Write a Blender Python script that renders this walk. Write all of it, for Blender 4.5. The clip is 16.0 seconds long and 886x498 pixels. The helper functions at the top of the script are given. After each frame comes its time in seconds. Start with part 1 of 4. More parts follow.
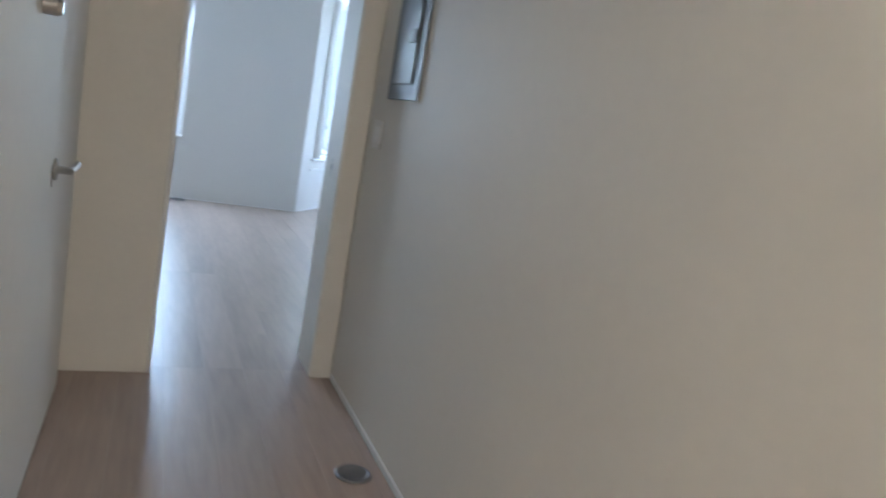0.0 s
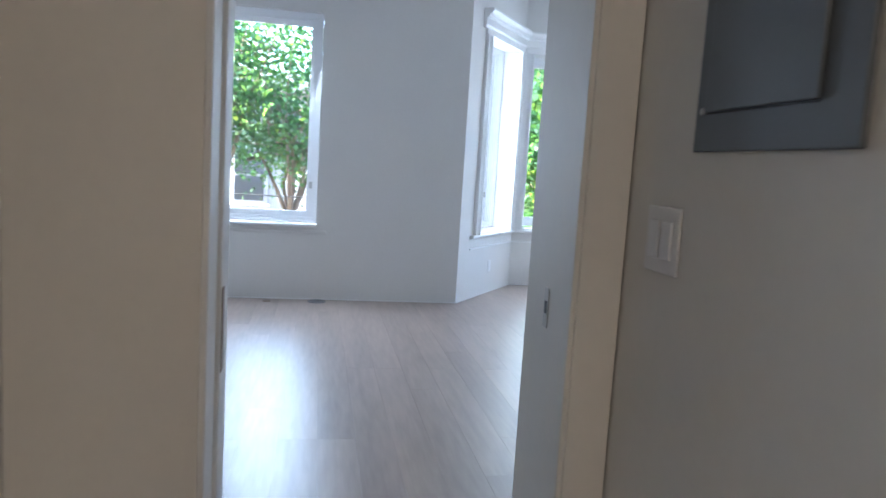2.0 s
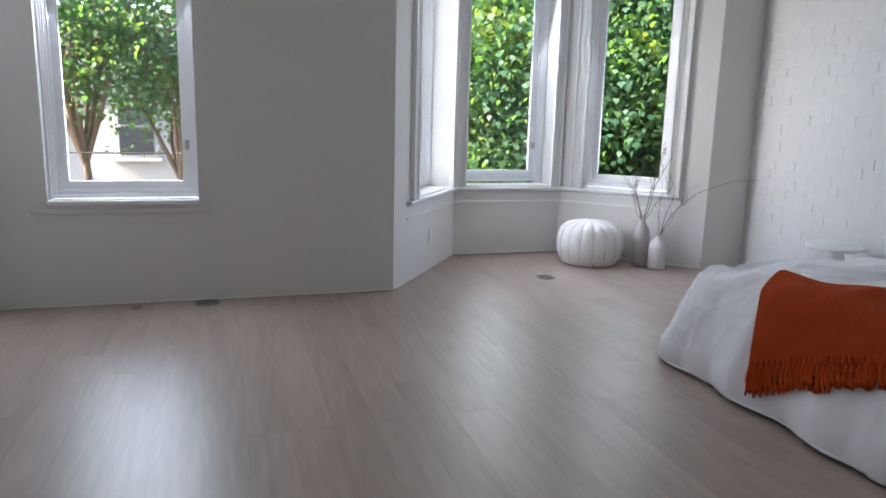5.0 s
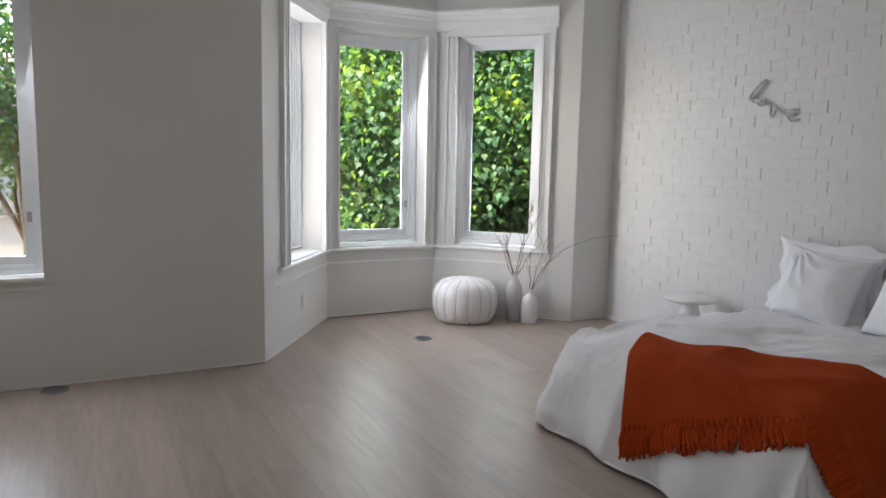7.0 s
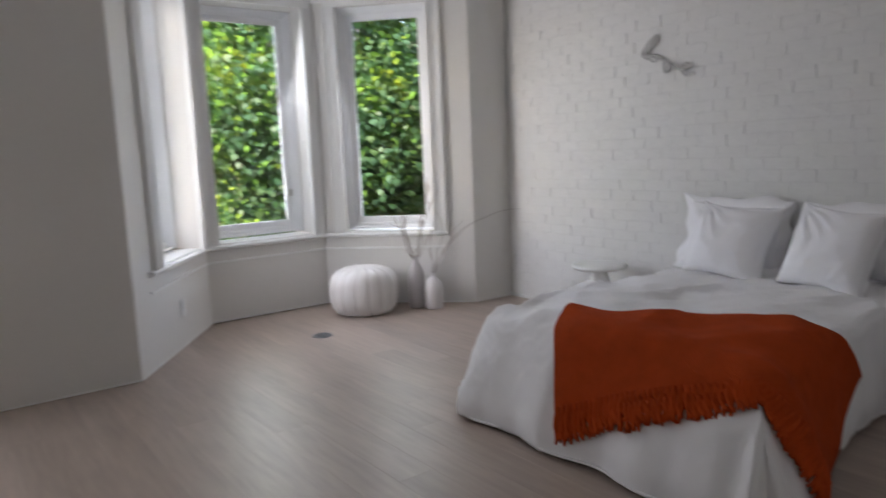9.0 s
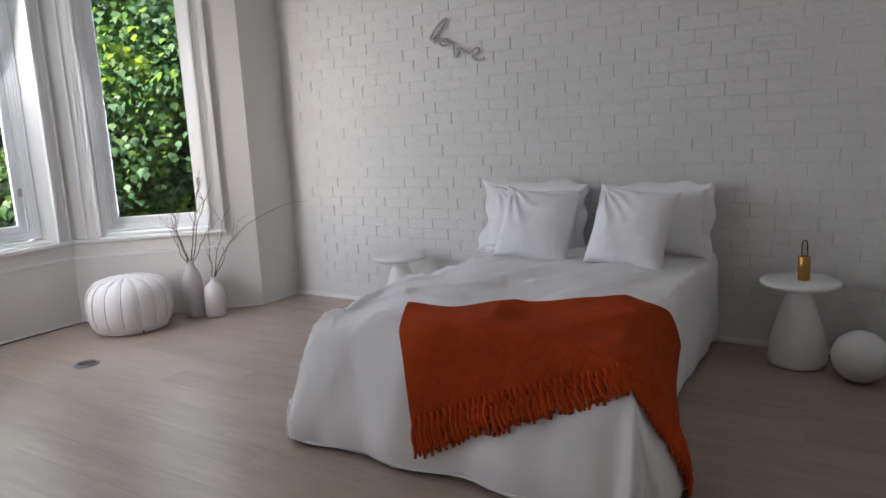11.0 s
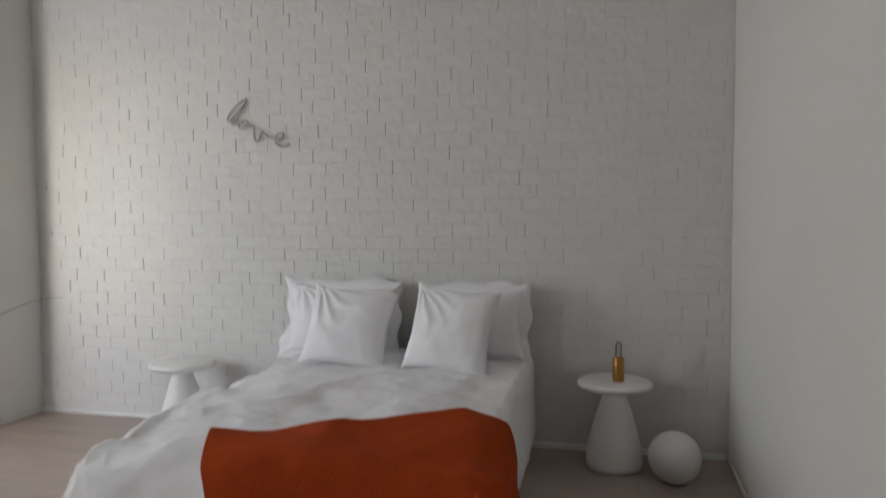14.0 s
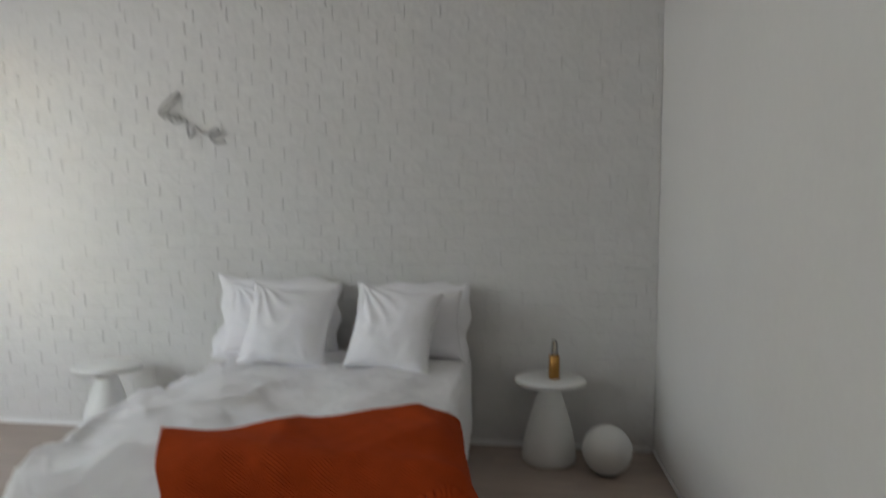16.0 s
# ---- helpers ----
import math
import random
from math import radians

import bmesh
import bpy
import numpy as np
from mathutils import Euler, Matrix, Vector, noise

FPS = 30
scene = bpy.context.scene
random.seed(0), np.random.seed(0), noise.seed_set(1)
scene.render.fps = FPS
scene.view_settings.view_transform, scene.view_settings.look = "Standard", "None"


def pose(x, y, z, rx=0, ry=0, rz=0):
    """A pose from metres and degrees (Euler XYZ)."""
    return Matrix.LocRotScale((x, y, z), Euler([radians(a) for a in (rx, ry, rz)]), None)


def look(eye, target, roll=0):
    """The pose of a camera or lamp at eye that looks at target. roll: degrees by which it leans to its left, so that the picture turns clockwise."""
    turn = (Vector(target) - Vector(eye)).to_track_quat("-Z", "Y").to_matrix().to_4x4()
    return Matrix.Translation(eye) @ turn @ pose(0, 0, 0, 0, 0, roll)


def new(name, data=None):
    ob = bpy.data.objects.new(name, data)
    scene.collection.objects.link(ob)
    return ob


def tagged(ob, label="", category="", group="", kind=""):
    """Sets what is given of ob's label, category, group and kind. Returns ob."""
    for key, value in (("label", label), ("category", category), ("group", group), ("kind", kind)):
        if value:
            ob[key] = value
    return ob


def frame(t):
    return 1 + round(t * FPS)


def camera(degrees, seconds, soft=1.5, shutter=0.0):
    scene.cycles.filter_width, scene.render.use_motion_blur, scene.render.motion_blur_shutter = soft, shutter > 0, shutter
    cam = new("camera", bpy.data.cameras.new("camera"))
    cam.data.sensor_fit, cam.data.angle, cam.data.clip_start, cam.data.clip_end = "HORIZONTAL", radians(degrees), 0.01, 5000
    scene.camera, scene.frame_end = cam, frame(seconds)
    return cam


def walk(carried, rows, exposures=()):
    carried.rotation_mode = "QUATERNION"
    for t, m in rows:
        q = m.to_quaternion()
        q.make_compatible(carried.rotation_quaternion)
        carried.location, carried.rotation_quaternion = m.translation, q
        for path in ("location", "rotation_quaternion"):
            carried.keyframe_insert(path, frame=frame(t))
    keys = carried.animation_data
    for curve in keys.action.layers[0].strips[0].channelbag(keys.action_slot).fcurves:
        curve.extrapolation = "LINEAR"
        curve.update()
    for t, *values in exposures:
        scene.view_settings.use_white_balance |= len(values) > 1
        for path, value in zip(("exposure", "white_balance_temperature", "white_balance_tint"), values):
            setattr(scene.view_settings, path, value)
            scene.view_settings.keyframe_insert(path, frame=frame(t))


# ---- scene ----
cam = camera(64.3, 16.0, shutter=0.5)
HALL_FILL = 9.0
EXPOSURES = [(0, 4.75, 5250, 9), (1.5, 4.6, 5350, 11), (3.0, 3.95, 5700, 18), (5.5, 3.55, 6600, 19), (8, 3.42, 7050, 18), (9.5, 3.27, 6950, 22), (12, 3.5, 7000, 19), (13.5, 3.5, 7100, 18), (15, 3.4, 7600, 17), (16, 3.45, 7200, 14)]
PATH = [
    (0, (-0.528, 0.625, 1.197), (0.249, 2.438, 0.868), 10.0),
    (0.5, (-0.415, 1.062, 1.186), (0.128, 2.962, 0.88), 8.0),
    (1, (-0.353, 1.466, 1.221), (0.126, 3.389, 0.954), 5.5),
    (1.5, (-0.294, 1.928, 1.231), (0.051, 3.888, 1.034), 5.2),
    (2, (-0.276, 2.347, 1.23), (0.078, 4.303, 1.001), 3.5),
    (2.5, (-0.254, 2.729, 1.245), (0.205, 4.656, 0.974), 1.9),
    (3, (-0.184, 3.139, 1.24), (0.262, 5.069, 0.962), 1.5),
    (5.3, (-0.128, 3.843, 1.272), (0.505, 5.699, 0.879), 1.2),
    (5.5, (-0.151, 3.816, 1.306), (0.519, 5.659, 0.912), 0.9),
    (6, (-0.13, 3.8, 1.328), (0.682, 5.588, 0.951), 1.0),
    (6.5, (-0.108, 3.862, 1.351), (0.809, 5.614, 1.051), 1.9),
    (7, (-0.092, 3.909, 1.397), (0.824, 5.67, 1.144), 1.2),
    (7.5, (-0.076, 3.97, 1.403), (0.761, 5.776, 1.202), 0.6),
    (8, (-0.011, 3.979, 1.382), (0.801, 5.797, 1.196), 1.2),
    (8.5, (0.004, 4.033, 1.352), (0.942, 5.787, 1.149), -0.2),
    (9, (0.054, 4.272, 1.287), (1.232, 5.864, 1.007), -2.4),
    (9.5, (0.032, 4.443, 1.288), (1.504, 5.75, 0.935), -1.3),
    (9.7, (0.039, 4.527, 1.295), (1.576, 5.755, 0.938), 0.2),
    (11.8, (-0.034, 4.887, 1.319), (1.699, 5.818, 0.956), -4.2),
    (12, (-0.093, 4.937, 1.326), (1.677, 5.791, 0.951), -3.0),
    (12.5, (0.015, 4.979, 1.325), (1.885, 5.598, 0.981), -1.7),
    (13, (0.176, 5.023, 1.33), (2.076, 5.559, 1.014), -3.1),
    (13.5, (0.271, 5.098, 1.288), (2.189, 5.577, 0.989), 0.1),
    (14, (0.266, 5.123, 1.304), (2.206, 5.596, 1.198), -0.3),
    (14.5, (0.189, 5.137, 1.263), (2.128, 5.613, 1.37), -1.6),
    (15, (0.185, 5.125, 1.308), (2.111, 5.599, 1.567), -1.9),
    (15.2, (0.105, 5.148, 1.284), (2.026, 5.608, 1.596), -1.0),
    (15.5, (0.019, 5.259, 1.306), (1.969, 5.639, 1.539), -1.4),
    (16, (0.188, 5.288, 1.278), (2.174, 5.505, 1.189), 0.7),
]
walk(cam, [(t, look(eye, target, roll)) for t, eye, target, roll in PATH], EXPOSURES)

# ---- light ----
world = bpy.data.worlds.new("sky")
scene.world = world
world.use_nodes = True
wn = world.node_tree.nodes
sky = wn.new("ShaderNodeTexSky")
sky.sky_type = "NISHITA"
sky.sun_disc = False
SUN_ELEV, SUN_TO = 32.0, Vector((-0.99, -0.12, 0.0)).normalized()
sky.sun_elevation = radians(SUN_ELEV)
sky.sun_rotation = math.atan2(SUN_TO.x, SUN_TO.y)
wn["Background"].inputs[1].default_value = 0.15
world.node_tree.links.new(sky.outputs[0], wn["Background"].inputs[0])
sun_data = bpy.data.lights.new("sun", "SUN")
sun_data.energy, sun_data.angle, sun_data.color = 4.2, radians(0.5), (1.0, 0.86, 0.66)
sun_dir = Vector((SUN_TO.x * math.cos(radians(SUN_ELEV)), SUN_TO.y * math.cos(radians(SUN_ELEV)), math.sin(radians(SUN_ELEV))))
new("sun", sun_data).matrix_world = look(sun_dir * 60, (0, 0, 0))

# the sky's light in each window's opening: centre, way in, width, height
for cx, cy, nx, ny, wide, high, watts, dip in ((-0.72, 8.83, 0.0, -1.0, 0.80, 1.70, 3.0, 0.4), (1.215, 9.475, 0.815, -0.579, 0.72, 1.76, 2.8, 0.0), (2.32, 10.09, 0.0, -1.0, 0.70, 1.74, 1.5, 0.4), (3.405, 9.40, -0.72, -0.69, 0.62, 1.74, 0.9, 0.4)):
    ld = bpy.data.lights.new("sky_through_window", "AREA")
    ld.shape, ld.size, ld.size_y, ld.energy, ld.color = "RECTANGLE", wide, high, watts, (0.80, 0.91, 1.0)
    ld.spread = radians(172)
    new("sky_through_window", ld).matrix_world = look((cx, cy, 1.55), (cx + nx, cy + ny, 1.55 - dip))


# ---- materials ----
def material(name, base, rough=0.5, metal=0.0, tint=0.06, scale=6.0, fine=90.0, bump=0.05, coat=0.0, spec=0.5, stretch=(1, 1, 1), rand=0.0, island=False):
    """A surface with broad stains and fine grain, in metres."""
    m = bpy.data.materials.new(name)
    m.use_nodes = True
    nt = m.node_tree
    b = nt.nodes["Principled BSDF"]
    b.inputs["Roughness"].default_value, b.inputs["Metallic"].default_value = rough, metal
    b.inputs["Coat Weight"].default_value = coat
    b.inputs["Specular IOR Level"].default_value = spec
    co = nt.nodes.new("ShaderNodeTexCoord")
    mp = nt.nodes.new("ShaderNodeMapping")
    mp.inputs["Scale"].default_value = stretch
    nt.links.new(co.outputs["Object"], mp.inputs[0])
    if rand and not island:
        shift = nt.nodes.new("ShaderNodeMath")
        shift.operation = "MULTIPLY"
        shift.inputs[1].default_value = 57.0
        nt.links.new(nt.nodes.new("ShaderNodeObjectInfo").outputs["Random"], shift.inputs[0])
        nt.links.new(shift.outputs[0], mp.inputs["Location"])
    broad, grain = nt.nodes.new("ShaderNodeTexNoise"), nt.nodes.new("ShaderNodeTexNoise")
    for n, s, d in ((broad, scale, 4), (grain, fine, 3)):
        n.inputs["Scale"].default_value, n.inputs["Detail"].default_value = s, d
        nt.links.new(mp.outputs[0], n.inputs["Vector"])
    ramp = nt.nodes.new("ShaderNodeMapRange")
    ramp.inputs["From Min"].default_value, ramp.inputs["From Max"].default_value = 0.3, 0.7
    ramp.inputs["To Min"].default_value, ramp.inputs["To Max"].default_value = 1 - tint, 1 + tint
    mixn = nt.nodes.new("ShaderNodeMath")
    mixn.operation = "MULTIPLY_ADD"
    mixn.inputs[1].default_value = 0.4
    nt.links.new(grain.outputs[0], mixn.inputs[0])
    sc = nt.nodes.new("ShaderNodeMath")
    sc.operation = "MULTIPLY"
    sc.inputs[1].default_value = 0.6
    nt.links.new(broad.outputs[0], sc.inputs[0])
    nt.links.new(sc.outputs[0], mixn.inputs[2])
    nt.links.new(mixn.outputs[0], ramp.inputs[0])
    value = ramp.outputs[0]
    if rand:
        src = nt.nodes.new("ShaderNodeNewGeometry").outputs["Random Per Island"] if island else nt.nodes.new("ShaderNodeObjectInfo").outputs["Random"]
        rr = nt.nodes.new("ShaderNodeMapRange")
        rr.inputs["To Min"].default_value, rr.inputs["To Max"].default_value = 1 - rand, 1 + rand
        nt.links.new(src, rr.inputs[0])
        mul = nt.nodes.new("ShaderNodeMath")
        mul.operation = "MULTIPLY"
        nt.links.new(value, mul.inputs[0])
        nt.links.new(rr.outputs[0], mul.inputs[1])
        value = mul.outputs[0]
    vm = nt.nodes.new("ShaderNodeVectorMath")
    vm.operation = "SCALE"
    vm.inputs[0].default_value = base
    nt.links.new(value, vm.inputs["Scale"])
    nt.links.new(vm.outputs[0], b.inputs["Base Color"])
    bp = nt.nodes.new("ShaderNodeBump")
    bp.inputs["Strength"].default_value, bp.inputs["Distance"].default_value = bump, 0.01
    nt.links.new(mixn.outputs[0], bp.inputs["Height"])
    nt.links.new(bp.outputs[0], b.inputs["Normal"])
    return m


PLASTER = material("white_plaster", (0.73, 0.715, 0.69), 0.75, tint=0.025, scale=1.5, fine=40, bump=0.10)
HALLPAINT = material("hall_paint", (0.78, 0.76, 0.71), 0.6, tint=0.025, scale=1.5, fine=40, bump=0.08)
CEILPAINT = material("ceiling_paint", (0.77, 0.755, 0.73), 0.85, tint=0.02, scale=1.2, fine=40, bump=0.06)
TRIM = material("white_gloss_trim", (0.83, 0.83, 0.82), 0.32, tint=0.03, scale=8, fine=120, bump=0.03)
VINYL = material("white_vinyl", (0.88, 0.89, 0.90), 0.3, tint=0.02, scale=8, fine=120, bump=0.02)
BRICKPAINT = material("painted_brick", (0.70, 0.69, 0.675), 0.5, tint=0.03, scale=9, fine=30, bump=1.0, rand=0.012)
BRICKPAINT_FAR = material("painted_brick_rest", (0.70, 0.69, 0.675), 0.5, tint=0.03, scale=9, fine=30, bump=1.0, rand=0.012, island=True)
MORTAR = material("painted_mortar", (0.70, 0.69, 0.68), 0.7, tint=0.08, scale=12, fine=60, bump=0.8)
OAK = material("whitewashed_oak", (0.37, 0.295, 0.25), 0.36, tint=0.2, scale=1.1, fine=9, bump=0.08, stretch=(4, 0.45, 1), rand=0.03, spec=0.42)
SUBFLOOR = material("oak_joint", (0.32, 0.255, 0.21), 0.7)
LINEN = material("white_cotton", (0.87, 0.86, 0.87), 0.85, tint=0.03, scale=5, fine=300, bump=0.25)
LINEN2 = material("white_percale", (0.89, 0.88, 0.90), 0.8, tint=0.02, scale=5, fine=400, bump=0.15)
RUST = material("rust_wool", (0.50, 0.066, 0.012), 0.95, tint=0.16, scale=14, fine=260, bump=0.8, spec=0.12)
rn = RUST.node_tree


def math_node(kind, a, b=None, c=None):
    """One Math node of RUST; a, b and c are sockets or numbers."""
    n = rn.nodes.new("ShaderNodeMath")
    n.operation = kind
    for k, v in enumerate((a, b, c)):
        if isinstance(v, (int, float)):
            n.inputs[k].default_value = v
        elif v is not None:
            rn.links.new(v, n.inputs[k])
    return n.outputs[0]


# a chevron weave: slanting ribs that turn back every few centimetres
weave = rn.nodes.new("ShaderNodeSeparateXYZ")
rn.links.new(rn.nodes.new("ShaderNodeTexCoord").outputs["UV"], weave.inputs[0])
zigzag = math_node("PINGPONG", weave.outputs[0], 0.065)
rib = math_node("SINE", math_node("MULTIPLY", math_node("MULTIPLY_ADD", zigzag, 1.2, weave.outputs[1]), 2 * math.pi / 0.014))
rb = rn.nodes.new("ShaderNodeBump")
rb.inputs["Strength"].default_value, rb.inputs["Distance"].default_value = 0.65, 0.004
rn.links.new(rib, rb.inputs["Height"])
rn.links.new(rb.outputs[0], [n for n in rn.nodes if n.bl_idname == "ShaderNodeBump" and n != rb][0].inputs["Normal"])
LEATHER = material("white_leather", (0.82, 0.80, 0.79), 0.45, tint=0.04, scale=10, fine=160, bump=0.2)
STITCH = material("grey_stitching", (0.60, 0.57, 0.55), 0.8)
VASE_GREY = material("grey_stoneware", (0.50, 0.47, 0.47), 0.4, tint=0.08, scale=9, fine=90, bump=0.1)
VASE_WHITE = material("white_ceramic", (0.74, 0.71, 0.71), 0.3, tint=0.04, scale=9, fine=90, bump=0.08)
TWIG = material("dry_twig", (0.14, 0.09, 0.065), 0.8, tint=0.2, scale=30, fine=200, bump=0.4)
TABLEW = material("white_lacquer", (0.80, 0.80, 0.78), 0.32, tint=0.03, scale=6, fine=120, bump=0.04)
BRASS = material("brushed_brass", (0.50, 0.26, 0.08), 0.34, 1.0, tint=0.06, scale=20, fine=300, bump=0.05)
STEEL = material("satin_nickel", (0.55, 0.54, 0.52), 0.3, 1.0, tint=0.05, scale=20, fine=200, bump=0.04)
BRONZE = material("dull_bronze", (0.30, 0.24, 0.19), 0.45, 0.9, tint=0.1, scale=20, fine=200, bump=0.06)
ALUMINIUM = material("aluminium", (0.24, 0.24, 0.25), 0.45, 0.85, tint=0.08, scale=20, fine=200, bump=0.05)
PANELGREY = material("grey_enamel", (0.13, 0.14, 0.15), 0.4, tint=0.05, scale=6, fine=150, bump=0.05)
BLACK = material("black_plastic", (0.018, 0.018, 0.018), 0.4)
SIGNM = material("silver_wire", (0.48, 0.47, 0.46), 0.45, 0.6, tint=0.15, scale=30, fine=200, bump=0.2)
BARK = material("bark", (0.17, 0.125, 0.09), 0.9, tint=0.35, scale=5, fine=40, bump=1.0, stretch=(1, 1, 0.3))
STUCCO = material("pale_stucco", (0.26, 0.25, 0.24), 0.9, tint=0.10, scale=0.7, fine=9, bump=0.4)
BROWNSTONE = material("brownstone", (0.26, 0.17, 0.13), 0.85, tint=0.1, scale=1, fine=12, bump=0.4)
FACADE_TRIM = material("facade_trim", (0.30, 0.29, 0.28), 0.7, tint=0.08, scale=2, fine=20)
DARKGLASS = material("far_window_glass", (0.03, 0.035, 0.04), 0.08, spec=0.8)
ASPHALT = material("asphalt", (0.05, 0.05, 0.052), 0.9, tint=0.2, scale=1, fine=80, bump=0.5)
CONCRETE = material("pavement_concrete", (0.34, 0.33, 0.31), 0.9, tint=0.12, scale=1, fine=40, bump=0.4)
WIRE = material("black_cable", (0.03, 0.03, 0.03), 0.6)


def leaf_material(name, base, glow):
    """Leaves from deep blue-green to yellow-green: shade and sun patches painted in by branch, tone varied by leaf."""
    m = bpy.data.materials.new(name)
    m.use_nodes = True
    nt = m.node_tree
    b = nt.nodes["Principled BSDF"]
    b.inputs["Roughness"].default_value = 0.6
    geo, co, sun_patch = nt.nodes.new("ShaderNodeNewGeometry"), nt.nodes.new("ShaderNodeTexCoord"), nt.nodes.new("ShaderNodeTexNoise")
    sun_patch.inputs["Scale"].default_value, sun_patch.inputs["Detail"].default_value = 1.1, 3.0
    nt.links.new(co.outputs["Object"], sun_patch.inputs["Vector"])
    add = nt.nodes.new("ShaderNodeMath")
    add.operation = "MULTIPLY_ADD"
    add.inputs[1].default_value = 0.18
    spread = nt.nodes.new("ShaderNodeMapRange")
    spread.inputs["From Min"].default_value, spread.inputs["From Max"].default_value = 0.32, 0.70
    spread.inputs["To Max"].default_value = 0.78
    nt.links.new(sun_patch.outputs[0], spread.inputs[0])
    nt.links.new(geo.outputs["Random Per Island"], add.inputs[0])
    nt.links.new(spread.outputs[0], add.inputs[2])
    outs = []
    for col in (base, glow):
        hue = nt.nodes.new("ShaderNodeValToRGB")
        hue.color_ramp.elements.new(0.5)
        for e, k in zip(hue.color_ramp.elements, ((0.65, 0.75, 1.0), (0.95, 1.0, 0.95), (2.9, 1.6, 0.8))):
            e.color = (min(1.0, col[0] * k[0]), min(1.0, col[1] * k[1]), col[2] * k[2], 1)
        nt.links.new(add.outputs[0], hue.inputs[0])
        outs.append(hue.outputs[0])
    nt.links.new(outs[0], b.inputs["Base Color"])
    tr = nt.nodes.new("ShaderNodeBsdfTranslucent")
    nt.links.new(outs[1], tr.inputs[0])
    mix = nt.nodes.new("ShaderNodeMixShader")
    mix.inputs[0].default_value = 0.5
    nt.links.new(b.outputs[0], mix.inputs[1])
    nt.links.new(tr.outputs[0], mix.inputs[2])
    nt.links.new(mix.outputs[0], nt.nodes["Material Output"].inputs[0])
    return m


LEAF = leaf_material("maple_leaf", (0.029, 0.09, 0.054), (0.14, 0.30, 0.055))

GLASS = bpy.data.materials.new("clear_glass")
GLASS.use_nodes = True
gn = GLASS.node_tree
gt = [gn.nodes.new("ShaderNodeBsdf" + k) for k in ("Transparent", "Glossy")]
gm, gf = gn.nodes.new("ShaderNodeMixShader"), gn.nodes.new("ShaderNodeFresnel")
gt[0].inputs[0].default_value = (0.96, 0.98, 0.97, 1)
gt[1].inputs["Roughness"].default_value = 0.01
gf.inputs[0].default_value = 1.45
gn.links.new(gf.outputs[0], gm.inputs[0])
gn.links.new(gt[0].outputs[0], gm.inputs[1])
gn.links.new(gt[1].outputs[0], gm.inputs[2])
gn.links.new(gm.outputs[0], gn.nodes["Material Output"].inputs[0])

# emission of the extra lamp that brightens the hall
FILLGLOW = bpy.data.materials.new("hall_fill_glow")
FILLGLOW.use_nodes = True
FILLGLOW.node_tree.nodes["Principled BSDF"].inputs["Emission Color"].default_value = (1.0, 0.80, 0.58, 1)
FILLGLOW.node_tree.nodes["Principled BSDF"].inputs["Emission Strength"].default_value = HALL_FILL


# ---- mesh helpers ----
def link_mesh(name, bm, mat, smooth=False):
    me = bpy.data.meshes.new(name)
    bm.normal_update()
    bm.to_mesh(me)
    bm.free()
    me.materials.append(mat)
    if smooth:
        me.shade_smooth()
    return new(name, me)


def part(name, bm, mat, parent=None, label="", smooth=False):
    """One bmesh as one mesh object, under a thing or a part (in the parent's space)."""
    ob = link_mesh(name, bm, mat, smooth)
    if parent is not None:
        ob.parent = parent
    if label:
        ob["label"] = label
    return ob


def thing(name, label, category, at=(0, 0, 0), rz=0.0, group="", kind=""):
    ob = new(name)
    ob.empty_display_size = 0.05
    ob.matrix_basis = pose(*at, 0, 0, rz)
    return tagged(ob, label, category, group, kind)


def box_into(bm, x0, y0, z0, x1, y1, z1, m=None):
    vs = [bm.verts.new((x, y, z)) for x in (x0, x1) for y in (y0, y1) for z in (z0, z1)]
    fs = [bm.faces.new([vs[i] for i in f]) for f in ((0, 1, 3, 2), (4, 6, 7, 5), (0, 4, 5, 1), (2, 3, 7, 6), (0, 2, 6, 4), (1, 5, 7, 3))]
    if m is not None:
        bmesh.ops.transform(bm, matrix=m, verts=vs)
    return fs


def slab(x0, y0, z0, x1, y1, z1, bevel=0.0, seg=2, m=None):
    bm = bmesh.new()
    box_into(bm, x0, y0, z0, x1, y1, z1)
    if bevel:
        bmesh.ops.bevel(bm, geom=bm.edges[:], offset=bevel, segments=seg, affect="EDGES", profile=0.5)
    if m is not None:
        bmesh.ops.transform(bm, matrix=m, verts=bm.verts[:])
    return bm


def lathe(profile, n=40, m=None):
    """A solid of revolution about z from (radius, height) pairs."""
    bm = bmesh.new()
    rings = []
    for r, z in profile:
        if r < 1e-5:
            rings.append([bm.verts.new((0, 0, z))])
        else:
            rings.append([bm.verts.new((r * math.cos(2 * math.pi * k / n), r * math.sin(2 * math.pi * k / n), z)) for k in range(n)])
    for a, b in zip(rings, rings[1:]):
        for k in range(n):
            q = [a[k % len(a)], a[(k + 1) % len(a)], b[(k + 1) % len(b)], b[k % len(b)]]
            q = [v for i, v in enumerate(q) if v not in q[:i]]
            if len(q) > 2:
                bm.faces.new(q)
    if m is not None:
        bmesh.ops.transform(bm, matrix=m, verts=bm.verts[:])
    bmesh.ops.recalc_face_normals(bm, faces=bm.faces[:])
    return bm


